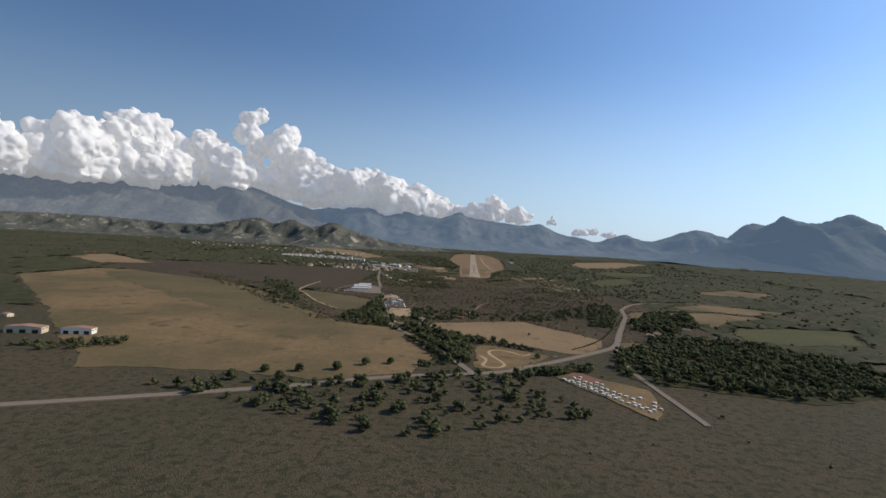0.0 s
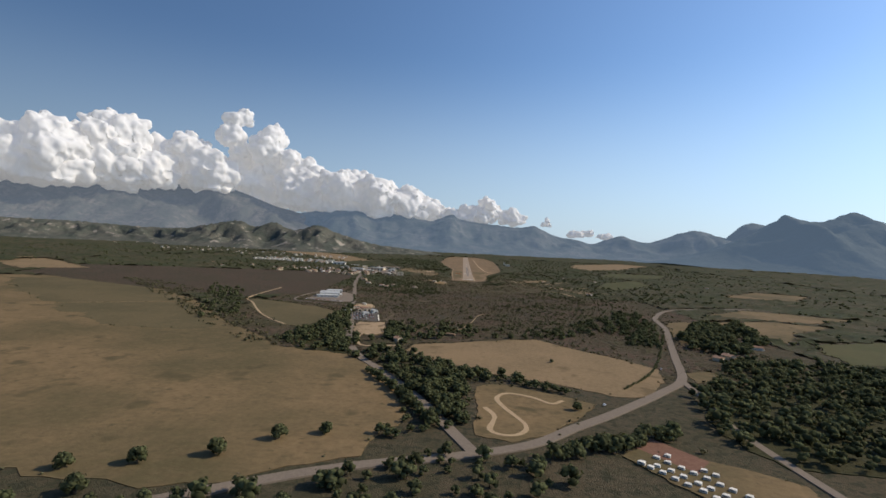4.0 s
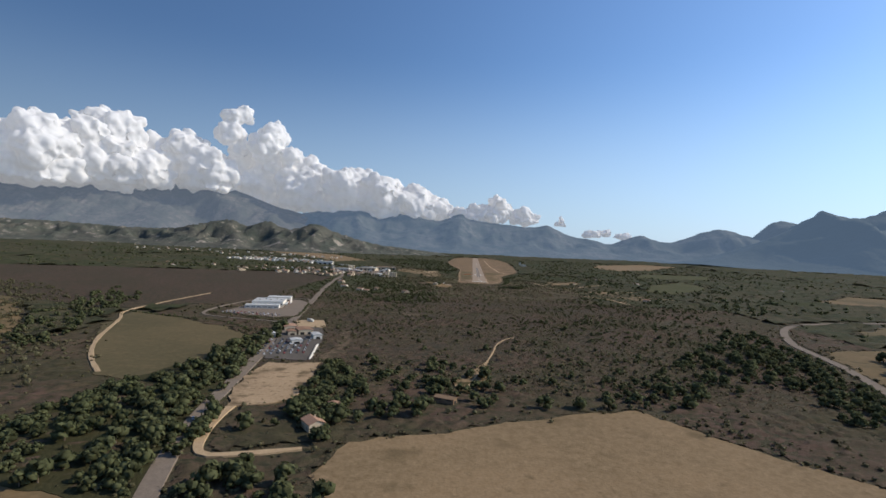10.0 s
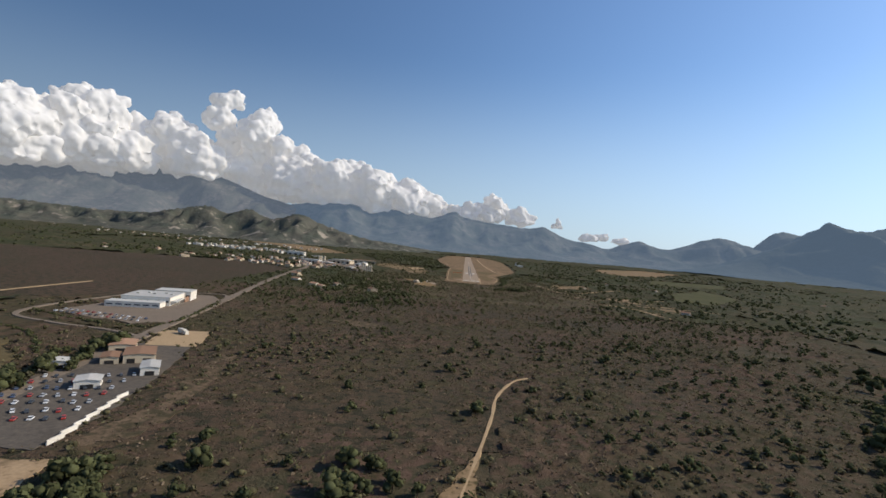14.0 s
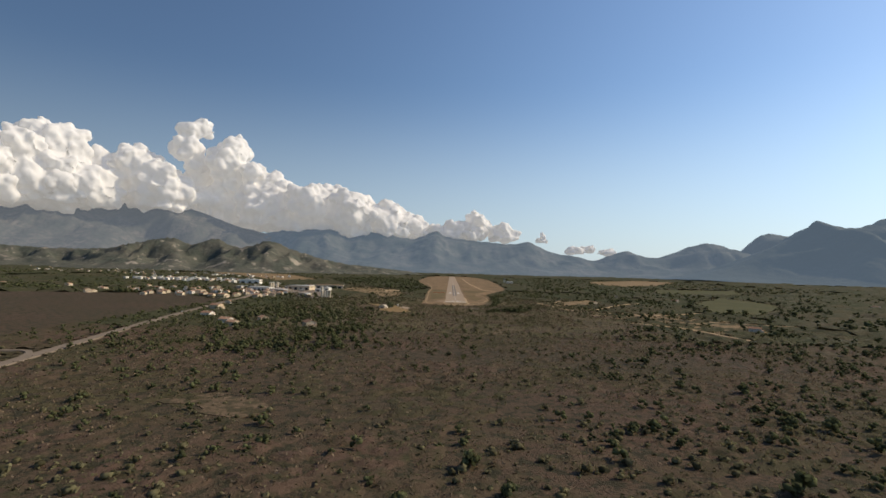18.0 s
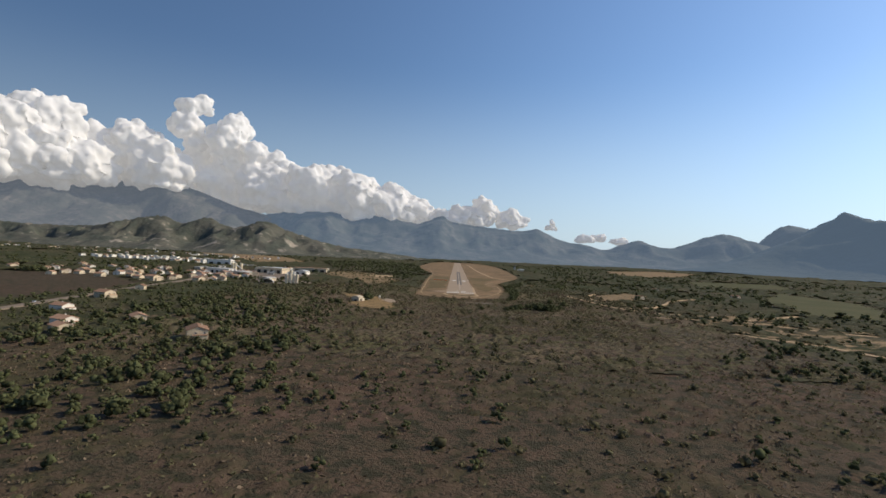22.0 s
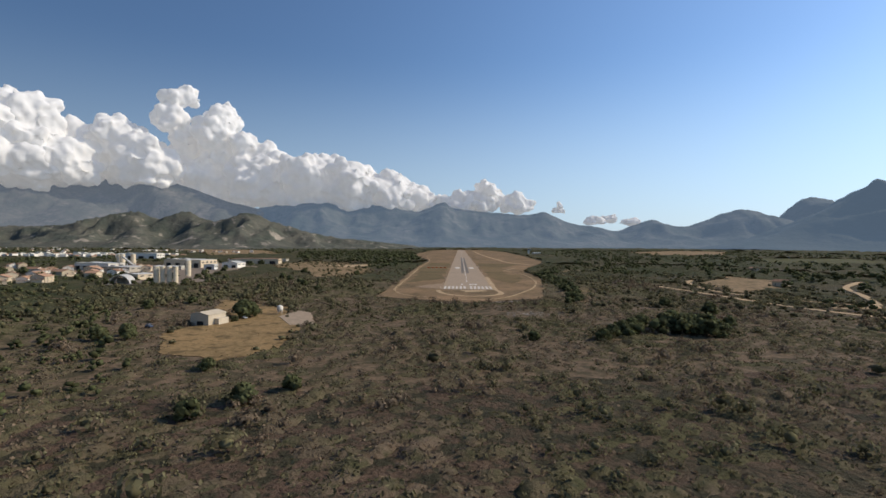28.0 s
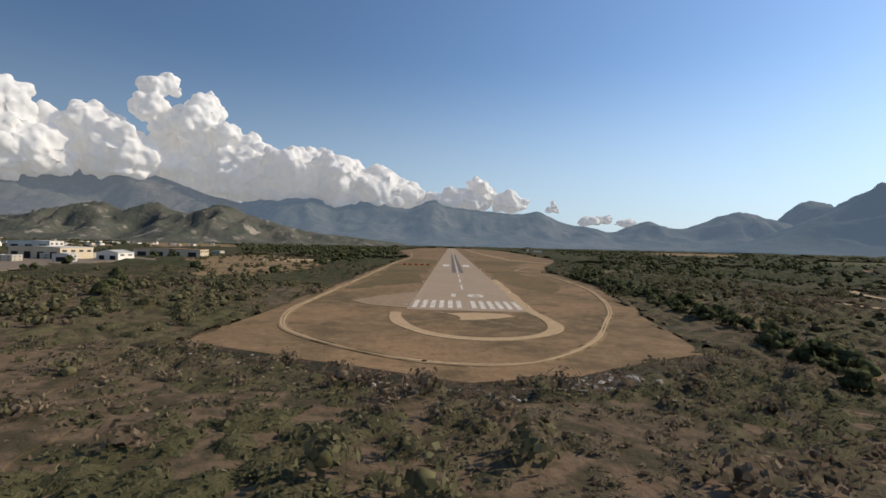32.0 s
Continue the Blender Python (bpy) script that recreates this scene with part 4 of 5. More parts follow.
bm = bmesh.new()
bmesh.ops.create_cube(bm, size=1, matrix=Matrix.Translation((-243, 128, 5)) @ Matrix.Rotation(radians(38), 4, "Y") @ Matrix.Diagonal((16, 1.2, 1.0, 1)))
part("belt", bm, M_METALROOF, plant)
for x in (-246, -240):
    one_box("trestle_leg", x, 128, -0.1, 0.4, 0.8, 5.2 if x > -243 else 5.2, M_METALROOF, plant)
tagged(plant, "grey inclined conveyor of a concrete plant", "conveyor")

arch = new("arched_shed")
bm = bmesh.new()
prof = [(math.cos(math.pi * k / 18) * 4.6, math.sin(math.pi * k / 18) * 4.6) for k in range(19)]
rows = [[bm.verts.new((x * s, y, z * s)) for x, z in prof] for y, s in ((-4, 1.0), (6, 1.0), (6, 0.96), (-4, 0.96))]
for r in range(4):
    for i in range(18):
        bm.faces.new((rows[r][i], rows[r][i + 1], rows[(r + 1) % 4][i + 1], rows[(r + 1) % 4][i]))
part("shell", bm, M_METALROOF, arch)
one_box("back_wall", 0, 5.4, 0, 7.4, 0.2, 2.8, M_CONCRETE, arch)
one_box("stored_heap", 0.5, 3, -0.1, 5, 3, 1.4, M_CONCRETE, arch)
arch.matrix_world = pose(-168.5, 10, 0, 0, 0, 18)
tagged(arch, "pale arched metal shed with an open dark front", "shed")

hall("school_block", -352, -866, 12, 26, 9, 4.6, M_CREAM, M_TILE, "long cream block with a terracotta roof", doors=3, rise=1.2)
hall("school_block", -316, -858, 12, 22, 8, 4.4, M_WHITE, M_TILE, "long white block with a red tile roof", doors=3, rise=1.2)

hall("farm_shed", -22, -655, 70, 3.6, 8, 1.7, M_WOOD, M_WOOD, "low farm shed with a weathered brown roof", doors=1)
hall("farm_shed", -60, -672, 20, 4, 7, 1.8, M_WOOD, M_TILE, "small farm shed with a brown roof", doors=1)

# hangar and its yard
hangar = new("hangar")
M_HANGAR = material("pale_hangar_sheet", [(0.56, 0.48, 0.37), (0.47, 0.40, 0.30)], (0.3, 2.0))
gable_walls("wall", 7.4, 8.6, 3.0, 0.7, M_HANGAR, hangar)
gable("roof", 7.4, 8.6, 3.02, 0.7, 0.25, M_HANGAR, hangar)
# No real opening: the inner shade is the slab's dark colour
one_box("door", 0.4, -4.33, 0, 2.6, 0.1, 1.3, M_DARK, hangar, "dark slab for the shade in an open door")
for k in range(7):
    one_box("roof_seam", 0, -3.9 + k * 1.3, 3.72, 0.2, 0.1, 0.16, M_METALROOF, hangar)
one_box("lean_to", 4.6, 1.0, -0.1, 1.8, 5.0, 2.0, M_HANGAR, hangar)
hangar.matrix_world = pose(-67, -104.5, 0, 0, 0, -14) @ Matrix.Diagonal((0.72, 0.72, 0.9, 1))
tagged(hangar, "pale sheet-metal hangar with a dark door", "hangar")
patch("concrete_pad", [(-54, -92), (-46, -106), (-40, -104), (-47, -84), (-52, -80)], 0.07, M_ASPHALT, "cracked pale concrete pad", "pavement", ragged=0.8, step=3)
tank = new("water_tank")
bm = bmesh.new()
bmesh.ops.create_uvsphere(bm, u_segments=20, v_segments=12, radius=0.9, matrix=Matrix.Translation((0, 0, 1.7)) @ Matrix.Diagonal((1, 1, 1.15, 1)))
part("vessel", bm, M_WHITE, tank, smooth=True)
for k in range(4):
    a = math.pi / 4 + k * math.pi / 2
    one_box("leg", 0.6 * math.cos(a), 0.6 * math.sin(a), -0.1, 0.1, 0.1, 1.4, M_METALROOF, tank)
tank.matrix_world = pose(-55.5, -86, 0)
tagged(tank, "white rounded tank on legs beside a concrete pad", "tank")

# the store beside the town road
store = new("supermarket")
for name, x, y, sx, sy, h in (("main_hall", 0, 8, 25, 26, 4.9), ("rear_hall", 6, 27.5, 20, 13, 5.6), ("front_range", -3, -10, 27, 9, 2.9)):
    b = one_box(name, x, y, -0.2, sx, sy, h + 0.2, M_WHITE, store)
    one_box("parapet", x, y, h, sx + 0.3, sy + 0.3, 0.35, M_METALROOF, b)
    for k in range(6):
        one_box("pane", x - sx / 2 + (k + 0.5) * sx / 6, y - sy / 2 - 0.03, h * 0.45, sx / 6 * 0.7, 0.1, h * 0.22, M_GLASS, b)
one_box("canopy", 13.5, 4, 2.6, 4, 16, 0.4, M_METALROOF, store)
for k in range(4):
    one_box("canopy_post", 15.0, -2.5 + k * 4.3, -0.1, 0.25, 0.25, 2.75, M_METALROOF, store)
one_box("billboard", 15, 17, 0, 0.3, 8, 3.2, M_TILE, store, "rust-red hoarding")
for k in range(5):
    one_box("roof_unit", -8 + k * 4.5, 6 + (k % 2) * 5, 5.2, 1.6, 1.2, 0.7, M_METALROOF, store)
store.matrix_world = pose(-187, -425, 0, 0, 0, 14)
tagged(store, "white flat-roofed supermarket with a pale roof", "supermarket")
patch("car_park", [(-208, -466), (-160, -480), (-148, -468), (-163, -395), (-178, -368), (-206, -378)], 0.06, M_ROAD, "grey car park round the supermarket", "pavement", ragged=2)
patch("scrapyard_ground", [(-138, -548), (-132, -508), (-114, -508), (-104, -538), (-95, -578), (-92, -606), (-114, -606)], 0.06, M_YARD, "dark oily yard beside the road", "soil", ragged=2)
patch("sand_yard", [(-97, -676), (-107, -640), (-110, -612), (-91, -607), (-82, -604), (-84, -633), (-79, -664)], 0.06, M_SAND, "bare pale sandy ground beside the yard", "soil", ragged=5)
patch("sand_yard", [(-90, -603), (-86, -578), (-99, -520), (-92, -518), (-79, -575), (-82, -602)], 0.06, M_REDSOIL, "scuffed brown earth behind the yard", "soil", ragged=3, bare=False)
patch("sand_yard", [(-138, -488), (-120, -482), (-111, -512), (-130, -516)], 0.06, M_DIRT, "bare sandy corner above the yard", "soil", ragged=2)
ribbon("access_road", [(-139, -503), (-158, -496), (-186, -492), (-214, -480), (-222, -440), (-214, -380), (-180, -358), (-164, -378)], 2.2, 0.02, M_ROAD, "narrow grey access road round the car park", "road", step=5)
wall = new("yard_wall")
for k in range(7):
    one_box("wall_panel", -98 + 0.95 * k, -572 - k * 4.7, -0.1, 0.3, 4.6, 1.3, M_WHITE, wall)
tagged(wall, "low white boundary wall of the yard", "wall")
hall("garage", -133, -553, 30, 7, 5, 2.6, M_WHITE, M_METALROOF, "small white garage in the yard", doors=2)
hall("yard_shed", -118, -535, 30, 9, 12, 3.0, M_CREAM, M_TILE, "shed with a terracotta roof in the yard", doors=2)
hall("yard_shed", -131, -525, 30, 8, 10, 2.8, M_CREAM, M_TILE, "low shed with a faded red roof", doors=1)
hall("yard_shed", -124, -541, 30, 5, 8, 2.4, M_CREAM, M_TILE, "narrow shed with a red tile roof", doors=1)
hall("yard_shed", -106, -548, 30, 5, 9, 2.6, M_WHITE, M_METALROOF, "white shed beside the boundary wall", doors=1)
hall("yard_shed", -112, -566, 30, 6, 6, 2.4, M_WHITE, M_METALROOF, "white container-like shed in the yard", doors=1)
lorry = new("lorry")
one_box("box_body", 0, 0.6, 0.7, 1.5, 4.2, 1.7, M_WHITE, lorry)
one_box("cab", 0, -2.3, 0.4, 1.4, 1.3, 1.5, M_WHITE, lorry)
for y in (-2.2, 0.6, 1.9):
    for s in (-0.6, 0.6):
        one_box("wheel", s, y, 0, 0.25, 0.6, 0.6, M_DARK, lorry)
lorry.matrix_world = pose(-128, -492, 0.1, 0, 0, 60)
tagged(lorry, "white box lorry standing in the sandy yard", "lorry")


def car(paint, colour):
    root = new("car")
    bm = bmesh.new()
    box(bm, 0, 0, 0.22, 0.95, 2.25, 0.32)
    bmesh.ops.bevel(bm, geom=bm.edges[:], offset=0.08, segments=1, affect="EDGES")
    part("body", bm, paint, root)
    bm = bmesh.new()
    box(bm, 0, 0.1, 0.54, 0.86, 1.25, 0.28)
    for v in bm.verts:
        if v.co.z > 0.7:
            v.co.x *= 0.82
            v.co.y = 0.1 + (v.co.y - 0.1) * 0.68
    part("cabin", bm, M_GLASS, root)
    one_box("roof", 0, 0.1, 0.815, 0.70, 0.84, 0.03, paint, root)
    for x in (-0.42, 0.42):
        for y in (-0.68, 0.7):
            bm = bmesh.new()
            bmesh.ops.create_cone(bm, segments=10, radius1=0.18, radius2=0.18, depth=0.14, cap_ends=True, matrix=Matrix.Translation((x, y, 0.18)) @ Matrix.Rotation(math.pi / 2, 4, "Y"))
            part("wheel", bm, M_DARK, root)
    return tagged(root, colour + " car parked in the open", "car", "parked cars")


CARS = [car(m, c) for m, c in zip(CAR_PAINTS, ("white", "silver", "black", "blue", "red"))]
spots = []
for k in range(30):
    spots.append((-205 + (k % 15) * 3.2, -468 - 0.27 * (k % 15) * 3.2 * 0.5 + (k // 15) * 6, rng.choice((14, 194))))
for k in range(56):
    spots.append((-128 + (k % 8) * 2.9 + (k // 8) * 1.3, -562 - (k // 8) * 6.0 + (k % 8) * 1.2 + rng.uniform(-0.8, 0.8), 30 + rng.uniform(-12, 12)))
for x, y, turn in ((-61.5, -96, 40), (-77.5, -112, 60), (60, -822, -42), (122, -735, -25), (175, -595, -18), (-101, -690, 25), (-147, -470, 12), (-205, -190, 12)):
    spots.append((x, y, turn))
for i, (x, y, turn) in enumerate(spots):
    k = rng.choice((0, 0, 1, 1, 2, 2, 3, 4)) if i >= 5 else i
    z = 0.2
    if i < 5:
        CARS[i].matrix_world = pose(x, y, z, 0, 0, turn)
    else:
        copy_thing(CARS[k], pose(x, y, z, 0, 0, turn))

# caravans on the camp ground
caravan = new("caravan")
bm = bmesh.new()
box(bm, 0, 0, 0.25, 1.35, 3.3, 1.25)
bmesh.ops.bevel(bm, geom=bm.edges[:], offset=0.12, segments=1, affect="EDGES")
part("body", bm, M_WHITE, caravan)
for s in (-0.68, 0.68):
    one_box("window", s, 0.2, 0.85, 0.05, 1.6, 0.4, M_GLASS, caravan)
    one_box("wheel", s * 0.8, 0, 0, 0.15, 0.4, 0.4, M_DARK, caravan)
one_box("awning", 1.5, 0, 1.2, 1.6, 2.6, 0.08, M_WHITE, caravan)
for y in (-1.2, 1.2):
    one_box("awning_pole", 2.2, y, -0.05, 0.06, 0.06, 1.26, M_METALROOF, caravan)
tagged(caravan, "white caravan with a pale awning on the camp ground", "caravan", "caravans in rows")
patch("camp_ground", [(50, -884), (62, -872), (84, -884), (108, -900), (104, -935), (92, -958), (74, -925)], 0.06, M_PASTURE, "dry grass of the camp ground", "field", ragged=2)
patch("red_court", [(58, -875), (68, -863), (82, -884), (73, -896)], 0.07, M_REDEARTH, "red earth court beside the caravans", "court", ragged=1)
first = True
for row in range(4):
    for k in range(15):
        if rng.random() < (0.1, 0.12, 0.2, 0.75)[row]:
            continue
        x, y = 54 + k * 2.75 + (0, 3.2, 8.4, 13.5)[row] + rng.uniform(-0.5, 0.5), -890 - k * 3.9 + (0, 2.0, 5.4, 8.5)[row] + rng.uniform(-0.6, 0.6)
        m = pose(x, y, 0.12, 0, 0, 55 + rng.uniform(-10, 10)) @ Matrix.Diagonal((0.85, 0.85, 0.85, 1))
        if first:
            caravan.matrix_world = m
            first = False
        else:
            copy_thing(caravan, m)

# airfield things
marker = new("airfield_marker")
one_box("board", 0, 0, 0.5, 2.0, 0.12, 0.9, M_ORANGE, marker)
for s in (-0.6, 0.6):
    one_box("post", s, 0, -0.05, 0.1, 0.1, 0.56, M_WHITE, marker)
tagged(marker, "orange airfield marker board on two posts", "marker", "marker boards beside the runway")
for k in range(5):
    m = pose(-30 + k * 3.4, 190, 0.1)
    if k:
        copy_thing(marker, m)
    else:
        marker.matrix_world = m
light = new("runway_light")
bm = bmesh.new()
bmesh.ops.create_cone(bm, segments=8, radius1=0.16, radius2=0.10, depth=0.3, cap_ends=True, matrix=Matrix.Translation((0, 0, 0.15)))
part("housing", bm, M_WHITE, light)
one_box("base_plate", 0, 0, -0.02, 0.4, 0.4, 0.05, M_METALROOF, light)
tagged(light, "small white runway edge light", "light", "runway edge lights")
for k in range(20):
    for s in (-1, 1):
        m = pose(s * 12.6, 6 + k * 32, 0.09)
        if k or s > 0:
            copy_thing(light, m)
        else:
            light.matrix_world = m
tower = new("control_tower")
one_box("shaft", 0, 0, -0.2, 4, 4, 9, M_WHITE, tower)
one_box("cab", 0, 0, 8.8, 5, 5, 2.2, M_GLASS, tower)
one_box("roof", 0, 0, 11.0, 5.8, 5.8, 0.5, M_WHITE, tower)
tower.matrix_world = pose(150, 900, 0)
tagged(tower, "white airfield control tower with a glazed cab", "tower")
hall("terminal", 158, 840, 90, 30, 14, 4.5, M_WHITE, M_METALROOF, "low white terminal building beside the airfield", doors=4)

fence = new("boundary_fence")
run = smooth_line([(10, -51), (16, -46), (24, -41), (34, -34), (42, -20), (47, 10)], 2.2)
for q in run:
    bm = bmesh.new()
    box(bm, q[0], q[1], -0.1, 0.07, 0.07, 1.0)
    part("post", bm, M_WOOD, fence)
for h in (0.35, 0.7, 1.02):
    bm = bmesh.new()
    for a, b in zip(run[:-1], run[1:]):
        d = b - a
        bmesh.ops.create_cube(bm, size=1, matrix=Matrix.Translation((*((a + b) / 2), h)) @ Matrix.Rotation(math.atan2(d[1], d[0]), 4, "Z") @ Matrix.Diagonal((np.linalg.norm(d), 0.008, 0.008, 1)))
    part("wire", bm, M_WOOD, fence)
tagged(fence, "weathered timber-post wire fence along the airfield bank", "fence")
for name, pts, step, gap, height in (("main_road", [(-140, -960), (-60, -912), (-15, -894), (16, -878), (37, -857), (60, -835), (101, -791), (126, -758), (147, -698), (174, -620), (199, -547), (218, -470), (234, -430)], 12.0, 0.4, 0.268),
                             ("town_road", [(-64, -774), (-82, -744), (-100, -692), (-117, -610), (-140, -500), (-165, -376), (-196, -230), (-221, -90)], 12.0, 0.4, 0.286)):
    line = smooth_line(pts, step)
    host = bpy.data.objects[name]
    for a, b in zip(line[:-1], line[1:]):
        d = b - a
        bm = bmesh.new()
        bmesh.ops.create_cube(bm, size=1, matrix=Matrix.Translation((*((a + b) / 2), height)) @ Matrix.Rotation(math.atan2(d[1], d[0]), 4, "Z") @ Matrix.Diagonal((np.linalg.norm(d) * gap, 0.16, 0.02, 1)))
        part("lane_dash", bm, M_PAINT, host)

# ---- plants ----


def leafy(seed, lump, quads, size, squash=0.75, core=0.66):
    """A bush head: a knobbly core and leaf sprays that stand out of it, as triangles."""
    r = random.Random(seed)
    v, f = BALLS[lump or 1]
    off = seed * 3.7
    h = np.array([1 + 0.7 * (noise.noise((q[0] * 1.7 + off, q[1] * 1.7, q[2] * 1.7))) for q in v])
    if not lump:
        v, f = np.zeros((0, 3)), np.zeros((0, 3), int)
        h = np.zeros(0)
    v = v * h[:, None] * core * np.array((1, 1, squash))
    verts, faces = [v], [f]
    n = len(v)
    for _ in range(quads):
        d = np.array((r.gauss(0, 1), r.gauss(0, 1), r.gauss(0.25, 0.8)))
        d /= np.linalg.norm(d)
        c = d * r.uniform(0.55, 1.0) * np.array((1, 1, squash))
        u = np.cross(d, (r.uniform(-1, 1), r.uniform(-1, 1), r.uniform(-1, 1)))
        u /= np.linalg.norm(u) + 1e-9
        w = np.cross(d + 0.8 * u, u)
        w /= np.linalg.norm(w) + 1e-9
        a, b = r.uniform(0.6, 1.2) * size, r.uniform(0.5, 1.0) * size
        verts.append(np.array((c - u * a, c + w * b * 0.6, c + u * a, c - w * b)))
        faces.append(np.array(((n, n + 1, n + 2), (n, n + 2, n + 3))))
        n += 4
    v, f = np.concatenate(verts), np.concatenate(faces)
    v[:, 2] += squash * 0.75
    return v, f


def tree_form(seed, lumps, quads, core=1, pine=False):
    """A whole tree one metre high: trunk and a crown of several heads."""
    r = random.Random(seed)
    verts, faces = [], []
    n = 0
    ring = 4
    prof = [(0.0, 0.045), (0.35, 0.03), (0.7, 0.014)]
    tv = np.array([(math.cos(2 * math.pi * k / ring) * w, math.sin(2 * math.pi * k / ring) * w, z) for z, w in prof for k in range(ring)])
    tf = []
    for j in range(2):
        for k in range(ring):
            a, b = j * ring + k, j * ring + (k + 1) % ring
            tf += [(a, b, b + ring), (a, b + ring, a + ring)]
    trunk = (tv, np.array(tf))
    for k in range(lumps):
        v, f = leafy(seed * 13 + k, core, quads, 0.42)
        t = (k + 0.5) / lumps
        rad = (0.24 + 0.13 * math.sin(math.pi * (0.25 + 0.6 * t))) * r.uniform(0.8, 1.15)
        if pine:
            c = np.array((r.uniform(-0.18, 0.18), r.uniform(-0.18, 0.18), 0.58 + 0.18 * t))
        else:
            s = 0.30 * (1 - 0.55 * t)
            a = k * 2.4 + r.uniform(-0.4, 0.4)
            c = np.array((s * math.cos(a), s * math.sin(a), 0.10 + 0.52 * t))
        verts.append(v * rad + c)
        faces.append(f + n)
        n += len(v)
    return trunk, (np.concatenate(verts), np.concatenate(faces))


def triangles(name, v, f, mat, parent=None):
    me = bpy.data.meshes.new(name)
    me.vertices.add(len(v))
    me.vertices.foreach_set("co", np.ascontiguousarray(v, np.float32).ravel())
    me.loops.add(3 * len(f))
    me.loops.foreach_set("vertex_index", np.ascontiguousarray(f, np.int32).ravel())
    me.polygons.add(len(f))
    me.polygons.foreach_set("loop_start", np.arange(0, 3 * len(f), 3, dtype=np.int32))
    me.update(calc_edges=True)
    me.materials.append(mat)
    ob = new(name, me)
    ob.parent = parent
    return ob


def canopy(name, x0, x1, y0, y1, cell, height, cover, scale, bush, seed, mat, label, hole=None, leaves=None):
    """A closed sheet of low growth with a lumpy top, which thins out to bare soil between its drifts."""
    r = np.random.RandomState(seed)
    nx, ny = int((x1 - x0) / cell) + 1, int((y1 - y0) / cell) + 1
    gx, gy = np.meshgrid(x0 + cell * np.arange(nx), y0 + cell * np.arange(ny))
    gx, gy = gx + r.uniform(-0.34, 0.34, gx.shape) * cell, gy + r.uniform(-0.34, 0.34, gy.shape) * cell
    v = np.stack([gx.ravel(), gy.ravel(), np.zeros(nx * ny)], -1)
    for q in v:
        x, y = q[0], q[1]
        if is_clear(x, y) or (hole and hole[0] < x < hole[1] and hole[2] < y < hole[3]):
            q[2] = -0.7
            continue
        drift = cover + 0.8 * noise.noise((x * scale, y * scale, seed)) + 0.5 * noise.noise((x * scale * 3.1, y * scale * 3.1, seed + 3))
        far = noise.voronoi((x / bush, y / bush, seed + 0.5))[0][0] / 0.62
        dome = math.sqrt(max(0.0, 1.0 - far * far)) * (0.8 + 0.6 * noise.noise((x / bush * 0.5, y / bush * 0.5, seed + 7)))
        q[2] = -0.2 + height * min(0.3 + drift, 1.1) * dome if drift > 0 else -0.4
    b = (np.arange(ny - 1)[:, None] * nx + np.arange(nx - 1)[None, :]).ravel()
    quads = np.stack([b, b + 1, b + nx + 1, b + nx], -1)
    z = v[quads, 2]
    quads = quads[(z.max(1) > -0.2) & (z.min(1) > -0.69)]
    f = np.concatenate([quads[:, [0, 1, 2]], quads[:, [0, 2, 3]]])
    ob = triangles(name, v, f, mat)
    if leaves:
        # loose sprays of leaf that stand out of the top
        (lx0, lx1, ly0, ly1), count, spray = leaves
        top = v[(v[:, 2] > 0.05) & (v[:, 0] > lx0) & (v[:, 0] < lx1) & (v[:, 1] > ly0) & (v[:, 1] < ly1)]
        c = top[r.randint(len(top), size=count)] + r.uniform(-0.5, 0.5, (count, 3)) * (cell, cell, 0.24)
        u, w = r.normal(size=(count, 3)), r.normal(size=(count, 3))
        u, w = u / np.linalg.norm(u, axis=1)[:, None], w / np.linalg.norm(w, axis=1)[:, None]
        a, b = spray * r.uniform(0.5, 1.4, (count, 1)), spray * r.uniform(0.4, 1.1, (count, 1))
        quad = np.stack([c - u * a, c + w * b, c + u * a, c - w * b], 1)
        green = np.array([noise.noise((q[0] * 0.05, q[1] * 0.05, seed)) + 0.5 * noise.noise((q[0] * 0.3, q[1] * 0.3, seed)) > 0.05 for q in c])
        for pick, leaf_mat, words in ((green, M_SHRUB, "olive leaf sprays on the low scrub"), (~green, M_DRYBUSH, "dry brown twigs on the low scrub")):
            q = quad[pick].reshape(-1, 3)
            k = np.arange(0, len(q), 4)
            tagged(triangles("scrub_leaves", q, np.concatenate([np.stack([k, k + 1, k + 2], -1), np.stack([k, k + 2, k + 3], -1)]), leaf_mat), words, "scrub", kind="stuff")
    return tagged(ob, label, "scrub", kind="stuff")


def scatter(name, forms, places, sizes, mat, label, category, flat=(0.8, 1.2), seed=1, parent=None):
    """Many plants as one mesh of kind stuff."""
    r = np.random.RandomState(seed)
    verts, faces, n = [], [], 0
    for (x, y), s in zip(places, sizes):
        v, f = forms[r.randint(len(forms))]
        a = r.uniform(0, 6.28)
        c, d = math.cos(a) * s, math.sin(a) * s
        verts.append(np.stack([v[:, 0] * c - v[:, 1] * d + x, v[:, 0] * d + v[:, 1] * c + y, v[:, 2] * s * r.uniform(*flat) - 0.08 * s], -1))
        faces.append(f + n)
        n += len(v)
    ob = triangles(name, np.concatenate(verts), np.concatenate(faces), mat, parent)
    return tagged(ob, label, category, kind="stuff")


